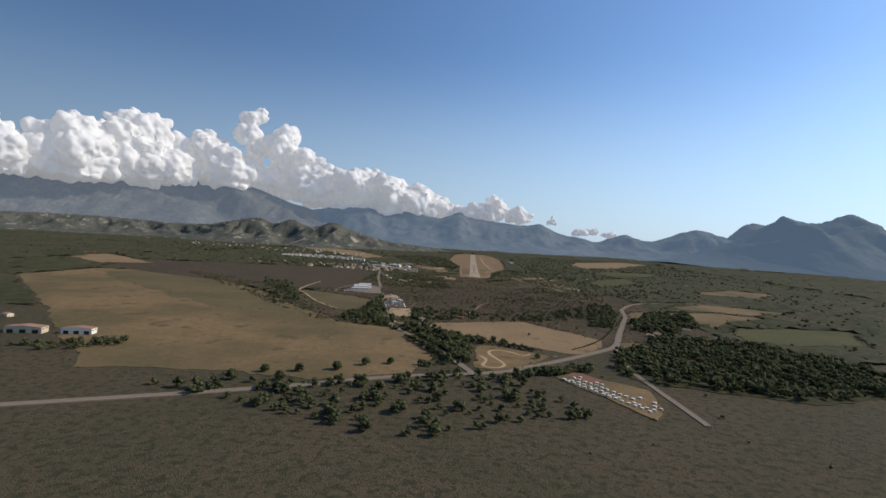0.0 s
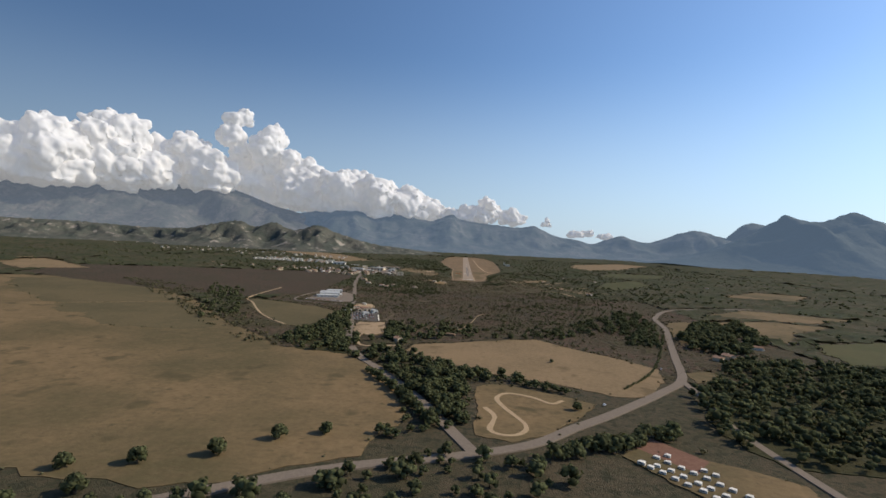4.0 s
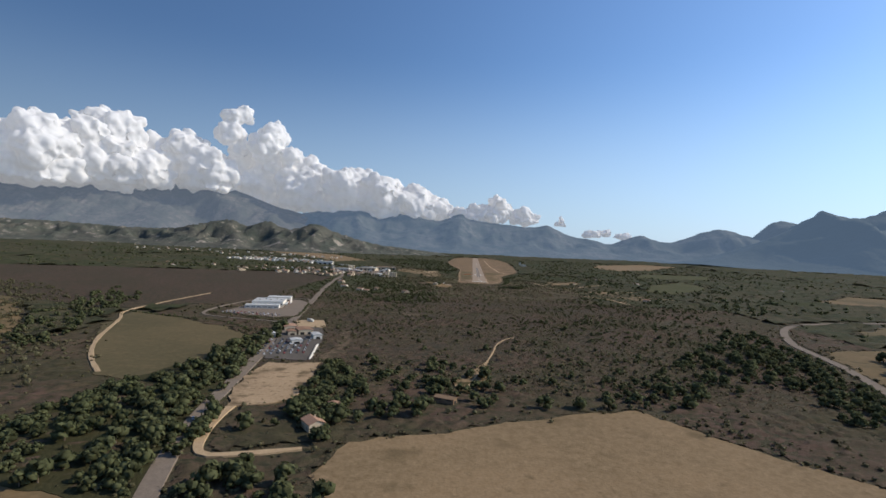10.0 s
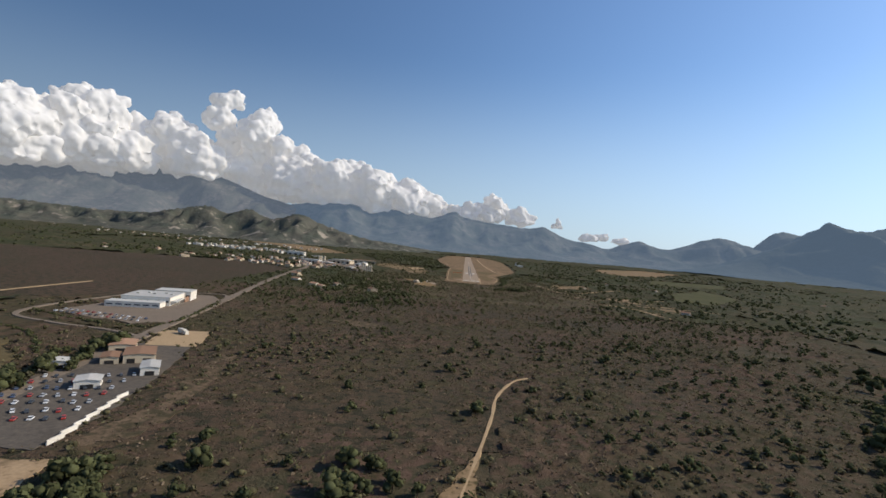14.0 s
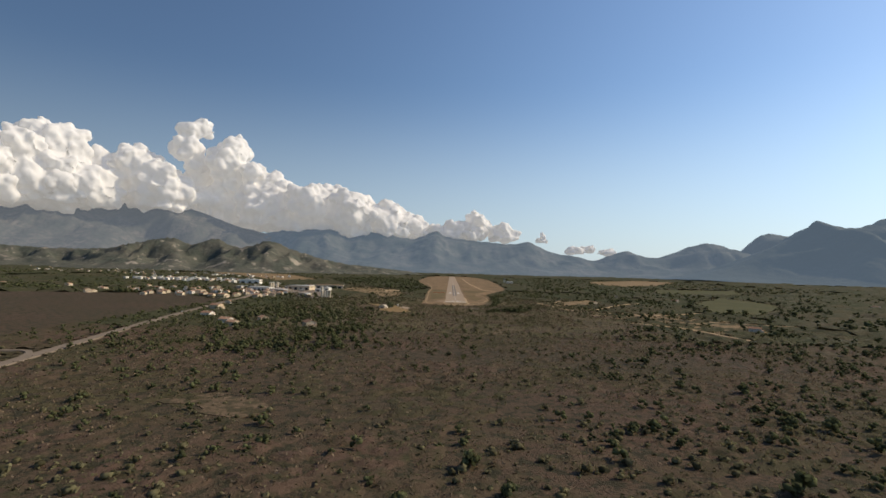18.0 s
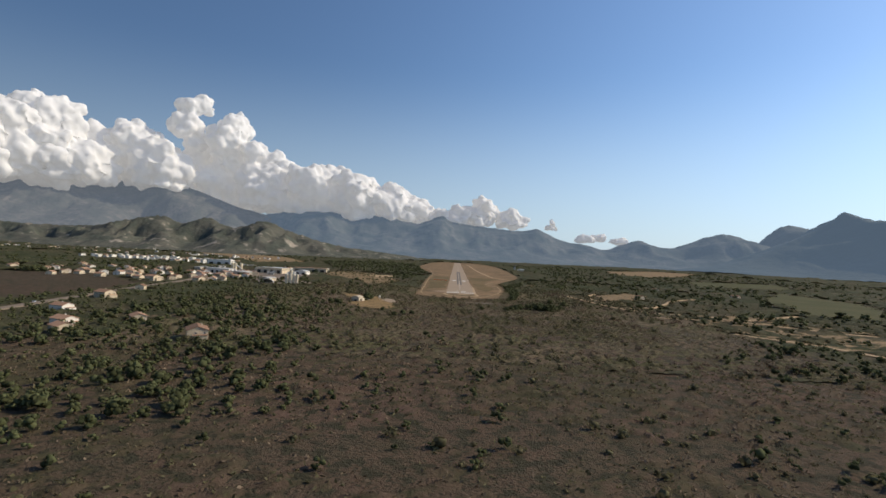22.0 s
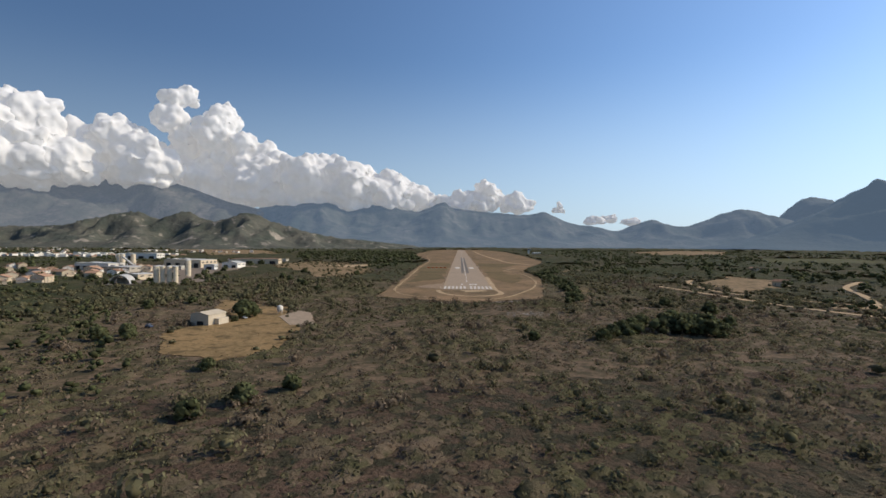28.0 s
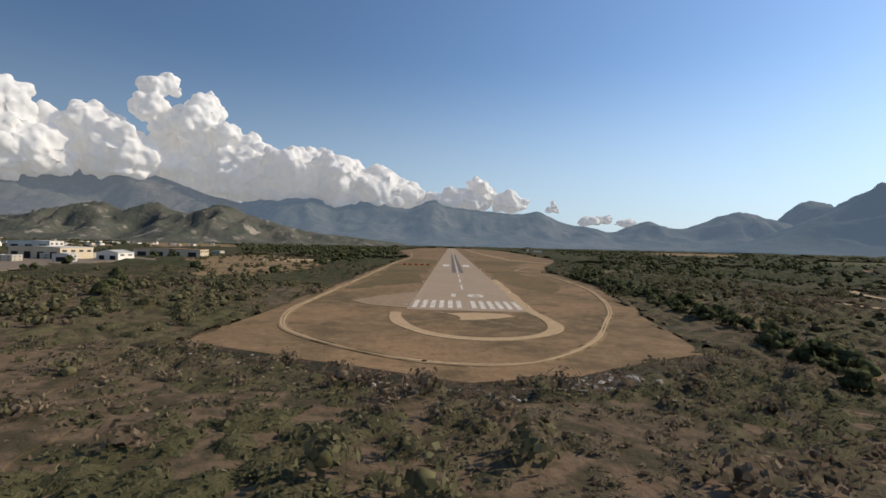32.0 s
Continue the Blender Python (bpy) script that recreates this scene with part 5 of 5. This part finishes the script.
def spread(count, area, seed, clumps=0.02, keep=0.0, tries=12, free=False):
    """Places in an outline, gathered in drifts, off the roads and fields."""
    r = random.Random(seed)
    p = np.array(area, float)
    lo, hi = p.min(0), p.max(0)
    out = []
    for _ in range(count * tries):
        x, y = r.uniform(lo[0], hi[0]), r.uniform(lo[1], hi[1])
        inside = False
        for (ax, ay), (bx, by) in zip(area, area[1:] + area[:1]):
            if (ay > y) != (by > y) and x < (bx - ax) * (y - ay) / (by - ay) + ax:
                inside = not inside
        if not inside or (not free and is_clear(x, y)):
            continue
        if noise.noise((x * clumps, y * clumps, seed)) + 0.6 * noise.noise((x * clumps * 4, y * clumps * 4, seed)) < keep + r.uniform(-0.35, 0.35):
            continue
        out.append((x, y))
        if len(out) >= count:
            break
    return out


def sized(n, lo, hi, seed, skew=1.6):
    r = np.random.RandomState(seed)
    return lo + (hi - lo) * r.rand(n) ** skew


NEAR = [leafy(k, 1, 60, 0.16, core=0.28) for k in range(6)]
MID = [leafy(k + 60, 1, 15, 0.30, core=0.5) for k in range(5)]
FAR_BUSH = [leafy(k + 20, 1, 5, 0.42, 0.7, core=0.6) for k in range(4)]
TUFT = [leafy(k + 40, 0, 6, 0.46, 0.5) for k in range(4)]
FORMS = [tree_form(k, 5, 8) for k in range(4)]
LIGHT = [tree_form(k + 60, 3, 4) for k in range(4)]
PINES = [tree_form(k + 30, 3, 6, pine=True) for k in range(3)]


def woods(name, count, area, lo, hi, seed, label, forms=FORMS, clumps=0.02, keep=-0.2, mat=None, free=False):
    pts = spread(count, area, seed, clumps, keep, 20, free)
    if not pts:
        return
    s = sized(len(pts), lo, hi, seed)
    ob = scatter(name, [c for _, c in forms], pts, s, mat or M_LEAF, label, "trees", (0.85, 1.15), seed)
    if forms is not LIGHT:
        scatter("trunks", [t for t, _ in forms], pts, s, M_BARK, "", "", (0.85, 1.15), seed, ob)


# scrub: low growth near the approach, then the wide plain
near_zone = [(-230, -760), (230, -700), (260, -300), (170, 60), (60, 60), (45, -30), (0, -50), (-30, -40), (-36, 90), (-200, 90), (-240, -300)]
p = [q for q in spread(2600, near_zone, 3, 0.022, 0.05, 20) if q[1] < -225 or abs(q[0]) > 110]
scatter("maquis_shrubs", MID, p, sized(len(p), 0.5, 1.9, 5, 2.0), M_SHRUB, "olive-green maquis shrubs on the heath", "shrubs", seed=3)
end_zone = [(-120, -270), (130, -270), (130, 60), (40, 200), (38, 0), (2, -50), (-30, -36), (-34, 200), (-130, 100)]
p = spread(1900, end_zone, 13, 0.04, -0.05, 20)
dry = [q for q in p if noise.noise((q[0] * 0.03, q[1] * 0.03, 77)) > 0.02]
p = [q for q in p if noise.noise((q[0] * 0.03, q[1] * 0.03, 77)) <= 0.02]
scatter("maquis_shrubs", NEAR, p, sized(len(p), 0.6, 2.5, 15, 2.0), M_SHRUB, "dense olive maquis before the runway end", "shrubs", seed=13)
scatter("dry_maquis", NEAR, dry, sized(len(dry), 0.6, 2.1, 16, 1.9), M_DRYBUSH, "grey-brown dry maquis before the runway end", "shrubs", seed=14)
plain = [(-890, -1250), (880, -1250), (1000, 300), (1000, 1700), (-890, 1700)]
p = spread(1500, plain, 43, 0.012, 0.0)
scatter("plain_shrubs", FAR_BUSH, p, sized(len(p), 0.6, 2.4, 45, 2.0), M_SHRUB, "scattered dark shrubs over the plain", "shrubs", seed=43)
outer = [(-2400, -600), (-860, -900), (-860, 1500), (-1500, 1500), (-2400, 900)]
p = spread(800, outer, 53, 0.006, -0.1)
scatter("plain_shrubs", FAR_BUSH, p, sized(len(p), 1.5, 4.5, 55, 2.0), M_LEAF, "dark scrub and trees on the outer plain", "shrubs", seed=53)
outer = [(860, -900), (2200, -300), (2200, 1200), (1300, 2000), (960, 1700)]
p = spread(800, outer, 63, 0.006, -0.1)
scatter("plain_shrubs", FAR_BUSH, p, sized(len(p), 1.5, 4.5, 65, 2.0), M_LEAF, "dark scrub and trees on the eastern plain", "shrubs", seed=63)

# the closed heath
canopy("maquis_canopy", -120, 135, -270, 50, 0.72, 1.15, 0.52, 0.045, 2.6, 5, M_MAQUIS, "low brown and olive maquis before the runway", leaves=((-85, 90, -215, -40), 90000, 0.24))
canopy("heath_canopy", -245, 270, -770, -270, 1.6, 1.3, 0.46, 0.022, 4.6, 11, M_CANOPY, "wide brown and olive heath below the approach", leaves=((-170, 170, -640, -270), 60000, 0.42))
canopy("plain_canopy", -900, 1000, -760, 1700, 8.0, 4.2, 0.50, 0.008, 17.0, 17, M_THICKET, "dark scrub and thickets closing over the plain", hole=(-240, 265, -770, 300))
canopy("valley_canopy", 38, 270, -275, 305, 2.2, 2.0, 0.48, 0.02, 6.5, 27, M_THICKET, "dense dark scrub over the valley beside the airfield", hole=(-120, 133, -270, 48))
canopy("valley_canopy", -245, -40, -272, 305, 2.2, 1.7, 0.42, 0.02, 6.0, 28, M_THICKET, "dense scrub between the town and the runway", hole=(-118, 135, -270, 48))
canopy("plain_canopy", -1800, 2000, 1700, 2900, 22.0, 8.0, 0.50, 0.004, 46.0, 19, M_THICKET, "dark woods over the far end of the valley")
canopy("plain_canopy", 1000, 2300, -700, 1700, 22.0, 8.0, 0.50, 0.004, 46.0, 20, M_THICKET, "dark woods below the shaded mountain")
canopy("plain_canopy", -2600, -900, -500, 1500, 22.0, 7.0, 0.36, 0.004, 46.0, 21, M_THICKET, "dark scrub over the outer plain")

p = spread(2000, [(40, -60), (130, -130), (170, 20), (130, 260), (70, 280), (44, 60)], 83, 0.03, -0.2, 20)
scatter("valley_scrub", FAR_BUSH, p, sized(len(p), 0.5, 1.9, 85, 1.8), M_SHRUB, "dense olive scrub below the airfield bank", "shrubs", seed=83)
p = spread(1500, [(-92, -145), (-38, -150), (-36, -60), (-90, -45)], 93, 0.05, -0.4, 20, True)
p = [q for q in p if is_clear(*q) and abs(q[0] + 66.5) + abs(q[1] + 104.5) > 9]
scatter("dry_grass_tufts", TUFT, p, sized(len(p), 0.12, 0.4, 95), M_STRAW, "ochre dry grass tufts round the hangar", "grass", seed=93)

r = random.Random(17)
p = [(q[0] + r.gauss(0, 1.6), q[1] + r.gauss(0, 1.6)) for rim in rims for q in rim if r.random() < 0.28]
scatter("edge_scrub", FAR_BUSH, p, sized(len(p), 0.35, 1.5, 105, 1.8), M_SHRUB, "scrub and weeds along the edges of fields", "shrubs", seed=103)
p = [(q[0] + r.gauss(0, 1.2), q[1] + r.gauss(0, 1.2)) for rim in rims for q in rim if r.random() < 0.28]
scatter("edge_grass", TUFT, p, sized(len(p), 0.2, 0.7, 115, 1.5), M_DRYBUSH, "dry tufts along the edges of fields", "grass", seed=113)
p = spread(240, [(-178, 228), (-173, 340), (-125, 297), (-75, 170), (-68, 60), (-92, 78), (-130, 150)], 123, 0.03, 0.0, 20, True)
scatter("knoll_scrub", MID, p, sized(len(p), 0.5, 2.2, 125, 1.8), M_SHRUB, "olive bushes on the bare knoll", "shrubs", seed=123)
east = [(300, -900), (880, -900), (1300, 100), (1250, 1500), (700, 1750), (430, 1500), (300, 500), (260, -250)]
p = spread(2200, east, 133, 0.007, -0.15, 20)
scatter("valley_thicket", FAR_BUSH, p, sized(len(p), 1.6, 5.0, 135, 1.7), M_LEAF, "dark wooded thickets across the valley floor", "trees", seed=133)

west = [(-1400, -250), (-700, -200), (-420, -30), (-330, 150), (-500, 500), (-1100, 900), (-1700, 600)]
p = spread(1200, west, 143, 0.009, 0.02, 20)
scatter("valley_thicket", FAR_BUSH, p, sized(len(p), 1.4, 4.4, 145, 1.7), M_LEAF, "dark lines of trees between the western fields", "trees", seed=143)

p = spread(5500, near_zone, 153, 0.011, 0.16, 30)
near_p, p = [q for q in p if q[1] > -430][:600], [q for q in p if q[1] <= -430]
scatter("scrub_drifts", NEAR, near_p, sized(len(near_p), 0.4, 1.5, 156, 1.6), M_SHRUB, "thick drifts of olive scrub towards the airfield", "scrub", seed=154)
scatter("scrub_drifts", FAR_BUSH, p, sized(len(p), 0.5, 1.8, 155, 1.6), M_SHRUB, "thick drifts of olive scrub on the heath", "scrub", seed=153)
p = spread(1100, [(-160, -130), (-74, -62), (-45, 0), (-60, 60), (-130, 40), (-175, -30)], 163, 0.03, -0.3, 20)
scatter("scrub_drifts", MID, p, sized(len(p), 0.7, 2.3, 165, 1.6), M_SHRUB, "dense grey-green scrub below the silos", "scrub", seed=163)

# woods and tree lines
woods("riverside_trees", 150, [(-330, -470), (-382, -345), (-330, -380), (-301, -427), (-230, -600), (-218, -640), (-249, -636), (-304, -532)], 3, 6.5, 1, "dark green trees along a stream", keep=-0.2, free=True)
woods("riverside_trees", 300, [(-156, -703), (-150, -655), (-138, -618), (-146, -500), (-128, -530), (-122, -600), (-104, -665), (-90, -700), (-88, -742), (-127, -735)], 3, 6.5, 24, "dense dark trees beside the town road", keep=-0.7, free=True)
woods("yard_trees", 110, [(-80, -659), (-79, -600), (-57, -640), (-56, -702), (-74, -684)], 3, 5.5, 25, "dark round trees below the sandy yard", keep=-0.6, free=True)
p = spread(900, [(-545, -322), (-480, -330), (-300, -470), (-225, -600), (-150, -705), (-160, -730), (-240, -655), (-335, -540), (-480, -385)], 26, 0.03, -0.1, 20, True)
scatter("stream_scrub", MID, p, sized(len(p), 0.7, 2.6, 27, 1.6), M_SHRUB, "low brown-green scrub along the stream bed", "shrubs", seed=26)
woods("hedge_trees", 330, [(-86, -746), (-72, -717), (-32, -742), (-24, -716), (-8, -723), (16, -761), (30, -786), (60, -812), (44, -808), (10, -788), (-8, -795), (-10, -864), (-46, -884), (-62, -905), (-45, -805), (-68, -774)], 3, 7, 2, "dark trees and hedges round the fields", keep=-0.6)
woods("road_poplars", 46, [(21, -888), (36, -880), (57, -870), (77, -856), (80, -860), (60, -874), (38, -884), (22, -893)], 5, 7.5, 28, "row of tall dark trees along the country road", keep=-1.0)
woods("road_grove", 230, [(188, -604), (237, -525), (300, -500), (266, -610), (195, -690), (172, -676)], 6, 10, 29, "tall dark grove beside the country road", keep=-0.8, free=True)
woods("road_grove", 200, [(163, -502), (196, -475), (192, -540), (150, -660), (118, -686), (137, -602)], 3, 6, 30, "dark trees on the inner side of the country road", keep=-0.5)
woods("estate_trees", 200, [(-200, -960), (-60, -925), (-30, -890), (30, -900), (60, -960), (-40, -1010)], 3, 7.5, 3, "round-headed dark trees beside the road", keep=-0.6, free=True)
woods("right_wood", 1000, [(118, -794), (153, -745), (180, -705), (232, -687), (262, -700), (330, -760), (320, -860), (210, -900), (112, -880), (100, -853)], 5, 9.5, 4, "dense dark green wood below the road", LIGHT, keep=-0.9)
woods("roadside_trees", 160, [(60, -655), (130, -600), (165, -530), (215, -450), (190, -440), (120, -540), (40, -640), (-60, -690), (-90, -700), (-60, -660)], 3, 7, 5, "trees along the far side of the stubble field", keep=-0.4)
woods("villa_trees", 1000, [(-240, -340), (-60, -365), (-38, -300), (-60, -200), (-90, -90), (-205, -15), (-245, -110)], 1.3, 3.4, 6, "green trees and bushes among the villas", LIGHT, keep=-0.3, clumps=0.03)
woods("town_trees", 520, [(-460, -10), (-190, -30), (-150, 60), (-200, 300), (-420, 380), (-640, 300), (-640, 60)], 2.5, 6, 7, "trees between the houses of the town", keep=-0.1)
woods("yard_trees", 70, [(-215, 78), (-175, -2), (-135, 0), (-128, 40), (-150, 58), (-200, 85)], 1.8, 3.8, 16, "small trees in front of the industrial yards", keep=-0.7, free=True)
woods("airfield_forest", 1100, [(-62, 120), (-48, 300), (-50, 420), (-85, 640), (-115, 900), (-240, 1000), (-330, 780), (-210, 400), (-120, 180)], 3, 7, 8, "dark pine forest beside the runway", PINES, keep=-0.5)
woods("bank_trees", 260, [(41, -20), (43, 20), (46, 108), (60, 158), (76, 196), (72, 150), (56, 100), (51, 20), (45, -30), (39, -52), (31, -54), (36, -42)], 1.4, 3.6, 9, "dark green trees along the airfield bank", keep=-0.8)
woods("grove_trees", 330, [(-155, -232), (-168, -130), (-120, -105), (-72, -210), (-38, -325), (-48, -366), (-83, -354), (-112, -345)], 2.0, 4.4, 21, "dense round-headed green trees among the villas", keep=-0.35, clumps=0.03)
woods("heath_thicket", 620, [(-109, -513), (-180, -261), (-110, -90), (-30, -180), (12, -256), (3, -452), (-41, -511)], 1.3, 3.4, 22, "dark green thickets on the heath beside the road", LIGHT, keep=0.05, clumps=0.018)
woods("field_edge_trees", 70, [(-84, -655), (-62, -604), (-15, -590), (12, -625), (-8, -662), (-56, -688)], 3, 6, 23, "large dark trees between the sandy yard and the stubble field", keep=-0.3, clumps=0.03)
woods("valley_wood", 950, [(60, 200), (140, 40), (110, -120), (250, -330), (420, -250), (460, 60), (420, 500), (240, 800), (170, 500), (110, 300)], 2.5, 6.5, 10, "scattered dark trees in the valley", LIGHT, keep=0.0)
woods("valley_wood", 750, [(160, 330), (420, 500), (900, 600), (1000, 1500), (500, 1800), (165, 1500), (160, 800)], 4, 8, 11, "dark woods beyond the airfield", LIGHT, keep=-0.1, clumps=0.008)
woods("foothill_wood", 750, [(-1000, 200), (-660, 500), (-350, 600), (-130, 1000), (-120, 1600), (-600, 1700), (-1400, 1500), (-1500, 700)], 4, 8, 12, "dark woods below the foothills", LIGHT, keep=0.0, clumps=0.008)
woods("heath_thicket", 900, [(20, -640), (120, -640), (200, -480), (240, -250), (120, -190), (60, -300), (20, -420)], 1.4, 3.8, 31, "dark green scrub oaks over the eastern heath", LIGHT, keep=0.0, clumps=0.018)
woods("heath_trees", 160, [(-110, -640), (60, -640), (200, -480), (240, -250), (120, -200), (40, -420), (-60, -520)], 2, 4.5, 14, "small trees dotted over the heath", keep=0.05, clumps=0.03)


woods("bank_grove", 46, [(28, -120), (40, -112), (56, -116), (66, -98), (60, -88), (46, -98), (36, -104)], 2.4, 4.6, 33, "dark round trees in the hollow below the airfield", keep=-0.6)
lane = smooth_line([(-62, -780), (-40, -818), (-18, -862)], 3.0)
row = [(q[0] + k * random.Random(int(q[1] * 7 + k)).uniform(4.2, 7.5), q[1] + k * 2.0) for q in lane for k in (-1, 1)]
scatter("lane_trees", [c for _, c in FORMS], row, sized(len(row), 3.5, 6.5, 34), M_LEAF, "dark trees closing over the lane", "trees", seed=34)
woods("school_trees", 60, [(-300, -885), (-275, -860), (-262, -880), (-290, -915), (-330, -905)], 3, 6, 15, "dark trees beside the long blocks", keep=-0.8, free=True)
for name, label, line in (("hedge", "dark hedge along the farm track", [(-266, -488), (-225, -500), (-180, -512), (-150, -540)]), ("hedge", "hedge round the supermarket car park", [(-214, -470), (-186, -480), (-158, -486), (-146, -470), (-162, -392)]),
                          ("hedge", "hedge between the stubble field and the dirt circuit", [(-8, -778), (10, -778), (30, -788), (52, -802)]), ("hedge", "bushes along the country road", [(80, -790), (112, -745), (150, -664), (180, -590)])):
    row = [(q[0] + r.uniform(-0.8, 0.8), q[1] + r.uniform(-0.8, 0.8)) for q in smooth_line(line, 1.3)]
    scatter(name, MID, row, sized(len(row), 0.7, 1.6, 3), M_LEAF, label, "hedge", seed=len(row))


def tree(seed, h, label):
    """A single tree: tapered trunk with limbs, and a crown of many heads."""
    r = random.Random(seed)
    root = new("tree")
    (tv, tf), (cv, cf) = tree_form(seed + 100, 9, 26, 2)
    verts, faces, n = [tv], [tf], len(tv)
    for k in range(5):
        a, z = k * 1.3 + r.uniform(-0.3, 0.3), 0.28 + 0.07 * k
        d = np.array((math.cos(a), math.sin(a), 0.7)) * 0.24
        s = np.array((-math.sin(a), math.cos(a), 0)) * 0.014
        o = np.array((0, 0, z))
        verts.append(np.array((o - s, o + s, o + (0, 0, 0.03), o + d - s * 0.3, o + d + s * 0.3, o + d + (0, 0, 0.01))))
        faces.append(np.array(((0, 1, 4), (0, 4, 3), (1, 2, 5), (1, 5, 4), (2, 0, 3), (2, 3, 5))) + n)
        n += 6
    triangles("trunk", np.concatenate(verts) * h, np.concatenate(faces), M_BARK, root)
    triangles("crown", cv * h, cf, M_LEAF, root)
    return tagged(root, label, "tree", "single trees")


TREES = [tree(k, 1.0, l) for k, l in enumerate(("round-headed dark green tree standing alone", "spreading olive-green tree in the scrub", "broad dark evergreen oak with dense crown"))]
stands = [(-62.5, -95, 4.6), (-61.5, -92.5, 4.2), (-78, -128, 3.0), (-73, -126, 2.6), (-76, -122, 2.8), (-62, -101, 1.6), (33, -113, 3.2), (36, -110, 3.6), (42, -101, 3.0), (46, -106, 4.0), (49, -109, 4.4), (52, -114, 3.8), (30, -116, 2.8),
          (56, -96, 3.0), (64, -60, 3.2), (70, -78, 3.6), (27, -120, 2.6), (12, -122, 2.2), (-31, -166, 2.6), (-27, -160, 2.2), (-35, -172, 2.4), (-44, -150, 2.0), (-98, -80, 3.0), (-92, -66, 2.6), (-104, 52, 3.4), (-96, 40, 3.0), (-84, 20, 2.8),
          (-78, 8, 3.0), (-92, -10, 2.6), (-66, -12, 2.2), (-70, 90, 3.2), (-110, 110, 3.6), (49, -733, 2.2), (-82, -888, 5.0), (-98, -905, 5.5), (-120, -915, 5.0), (-140, -922, 4.6), (-66, -880, 4.4), (44, -832, 3.8), (-152, -942, 5.5), (-125, -936, 5.2)]
for i, (x, y, h) in enumerate(stands):
    t = TREES[i % 3]
    m = pose(x, y, -0.1, 0, 0, i * 47)
    if i < 3:
        t.matrix_world = m @ Matrix.Diagonal((h * 1.2, h * 1.2, h * 1.2, 1))
    else:
        c = copy_thing(t, m)
        c.scale = (h * 1.2, h * 1.2, h * 1.2)

# ---- rubble along the foot of the airfield bank ----
rr = random.Random(5)


def stone(seed):
    r = random.Random(seed)
    v, f = BALLS[1]
    v = v * np.array([0.75 + 0.5 * r.random() for _ in v])[:, None] * np.array((1.0, 0.8, 0.62))
    me = bpy.data.meshes.new("rock")
    me.from_pydata(v.tolist(), [], f.tolist())
    me.materials.append(M_ROCK)
    return me


STONES = [stone(k) for k in range(6)]
bank = ribbon("embankment", [(-40, -38), (-30, -42), (-18, -47), (-8, -52), (0, -54.5), (8, -52.5), (16, -46), (28, -39)], 3.0, 0.03, M_HEATH, "low earth bank at the airfield edge", "bank", step=3, ragged=0.5, verge=1.6)
foot = smooth_line([(-36, -41), (-27, -44.5), (-18, -48.5), (-9, -53.5), (-3, -55), (4, -55), (11, -50), (15, -47.5)], 0.6)
for q in foot:
    if noise.noise((q[0] * 0.11, q[1] * 0.11, 4)) < -0.22:
        continue
    for _ in range(4):
        ob = new("rock", STONES[rr.randrange(6)])
        s = rr.uniform(0.12, 0.42)
        ob.matrix_world = pose(q[0] + rr.gauss(0, 0.7), q[1] + rr.gauss(0, 0.8), s * 0.3, rr.uniform(-30, 30), rr.uniform(-30, 30), rr.uniform(0, 360)) @ Matrix.Diagonal((s, s, s, 1))
        ob.parent = bank
for k in range(70):
    ob = new("rock", STONES[rr.randrange(6)])
    s = rr.uniform(0.2, 0.6)
    t = rr.random()
    ob.matrix_world = pose(5 + 10 * t + rr.gauss(0, 0.8), -55.5 + 7 * t + rr.gauss(0, 0.9), s * 0.3, rr.uniform(-30, 30), 0, rr.uniform(0, 360)) @ Matrix.Diagonal((s, s, s, 1))
    ob.parent = bank
for k in range(60):
    ob = new("rock", STONES[rr.randrange(6)])
    s = rr.uniform(0.15, 0.45)
    ob.matrix_world = pose(16.5 + rr.gauss(0, 3.4), -79 + rr.gauss(0, 2.4), s * 0.3, 0, 0, rr.uniform(0, 360)) @ Matrix.Diagonal((s, s, s, 1))
    ob.parent = bank
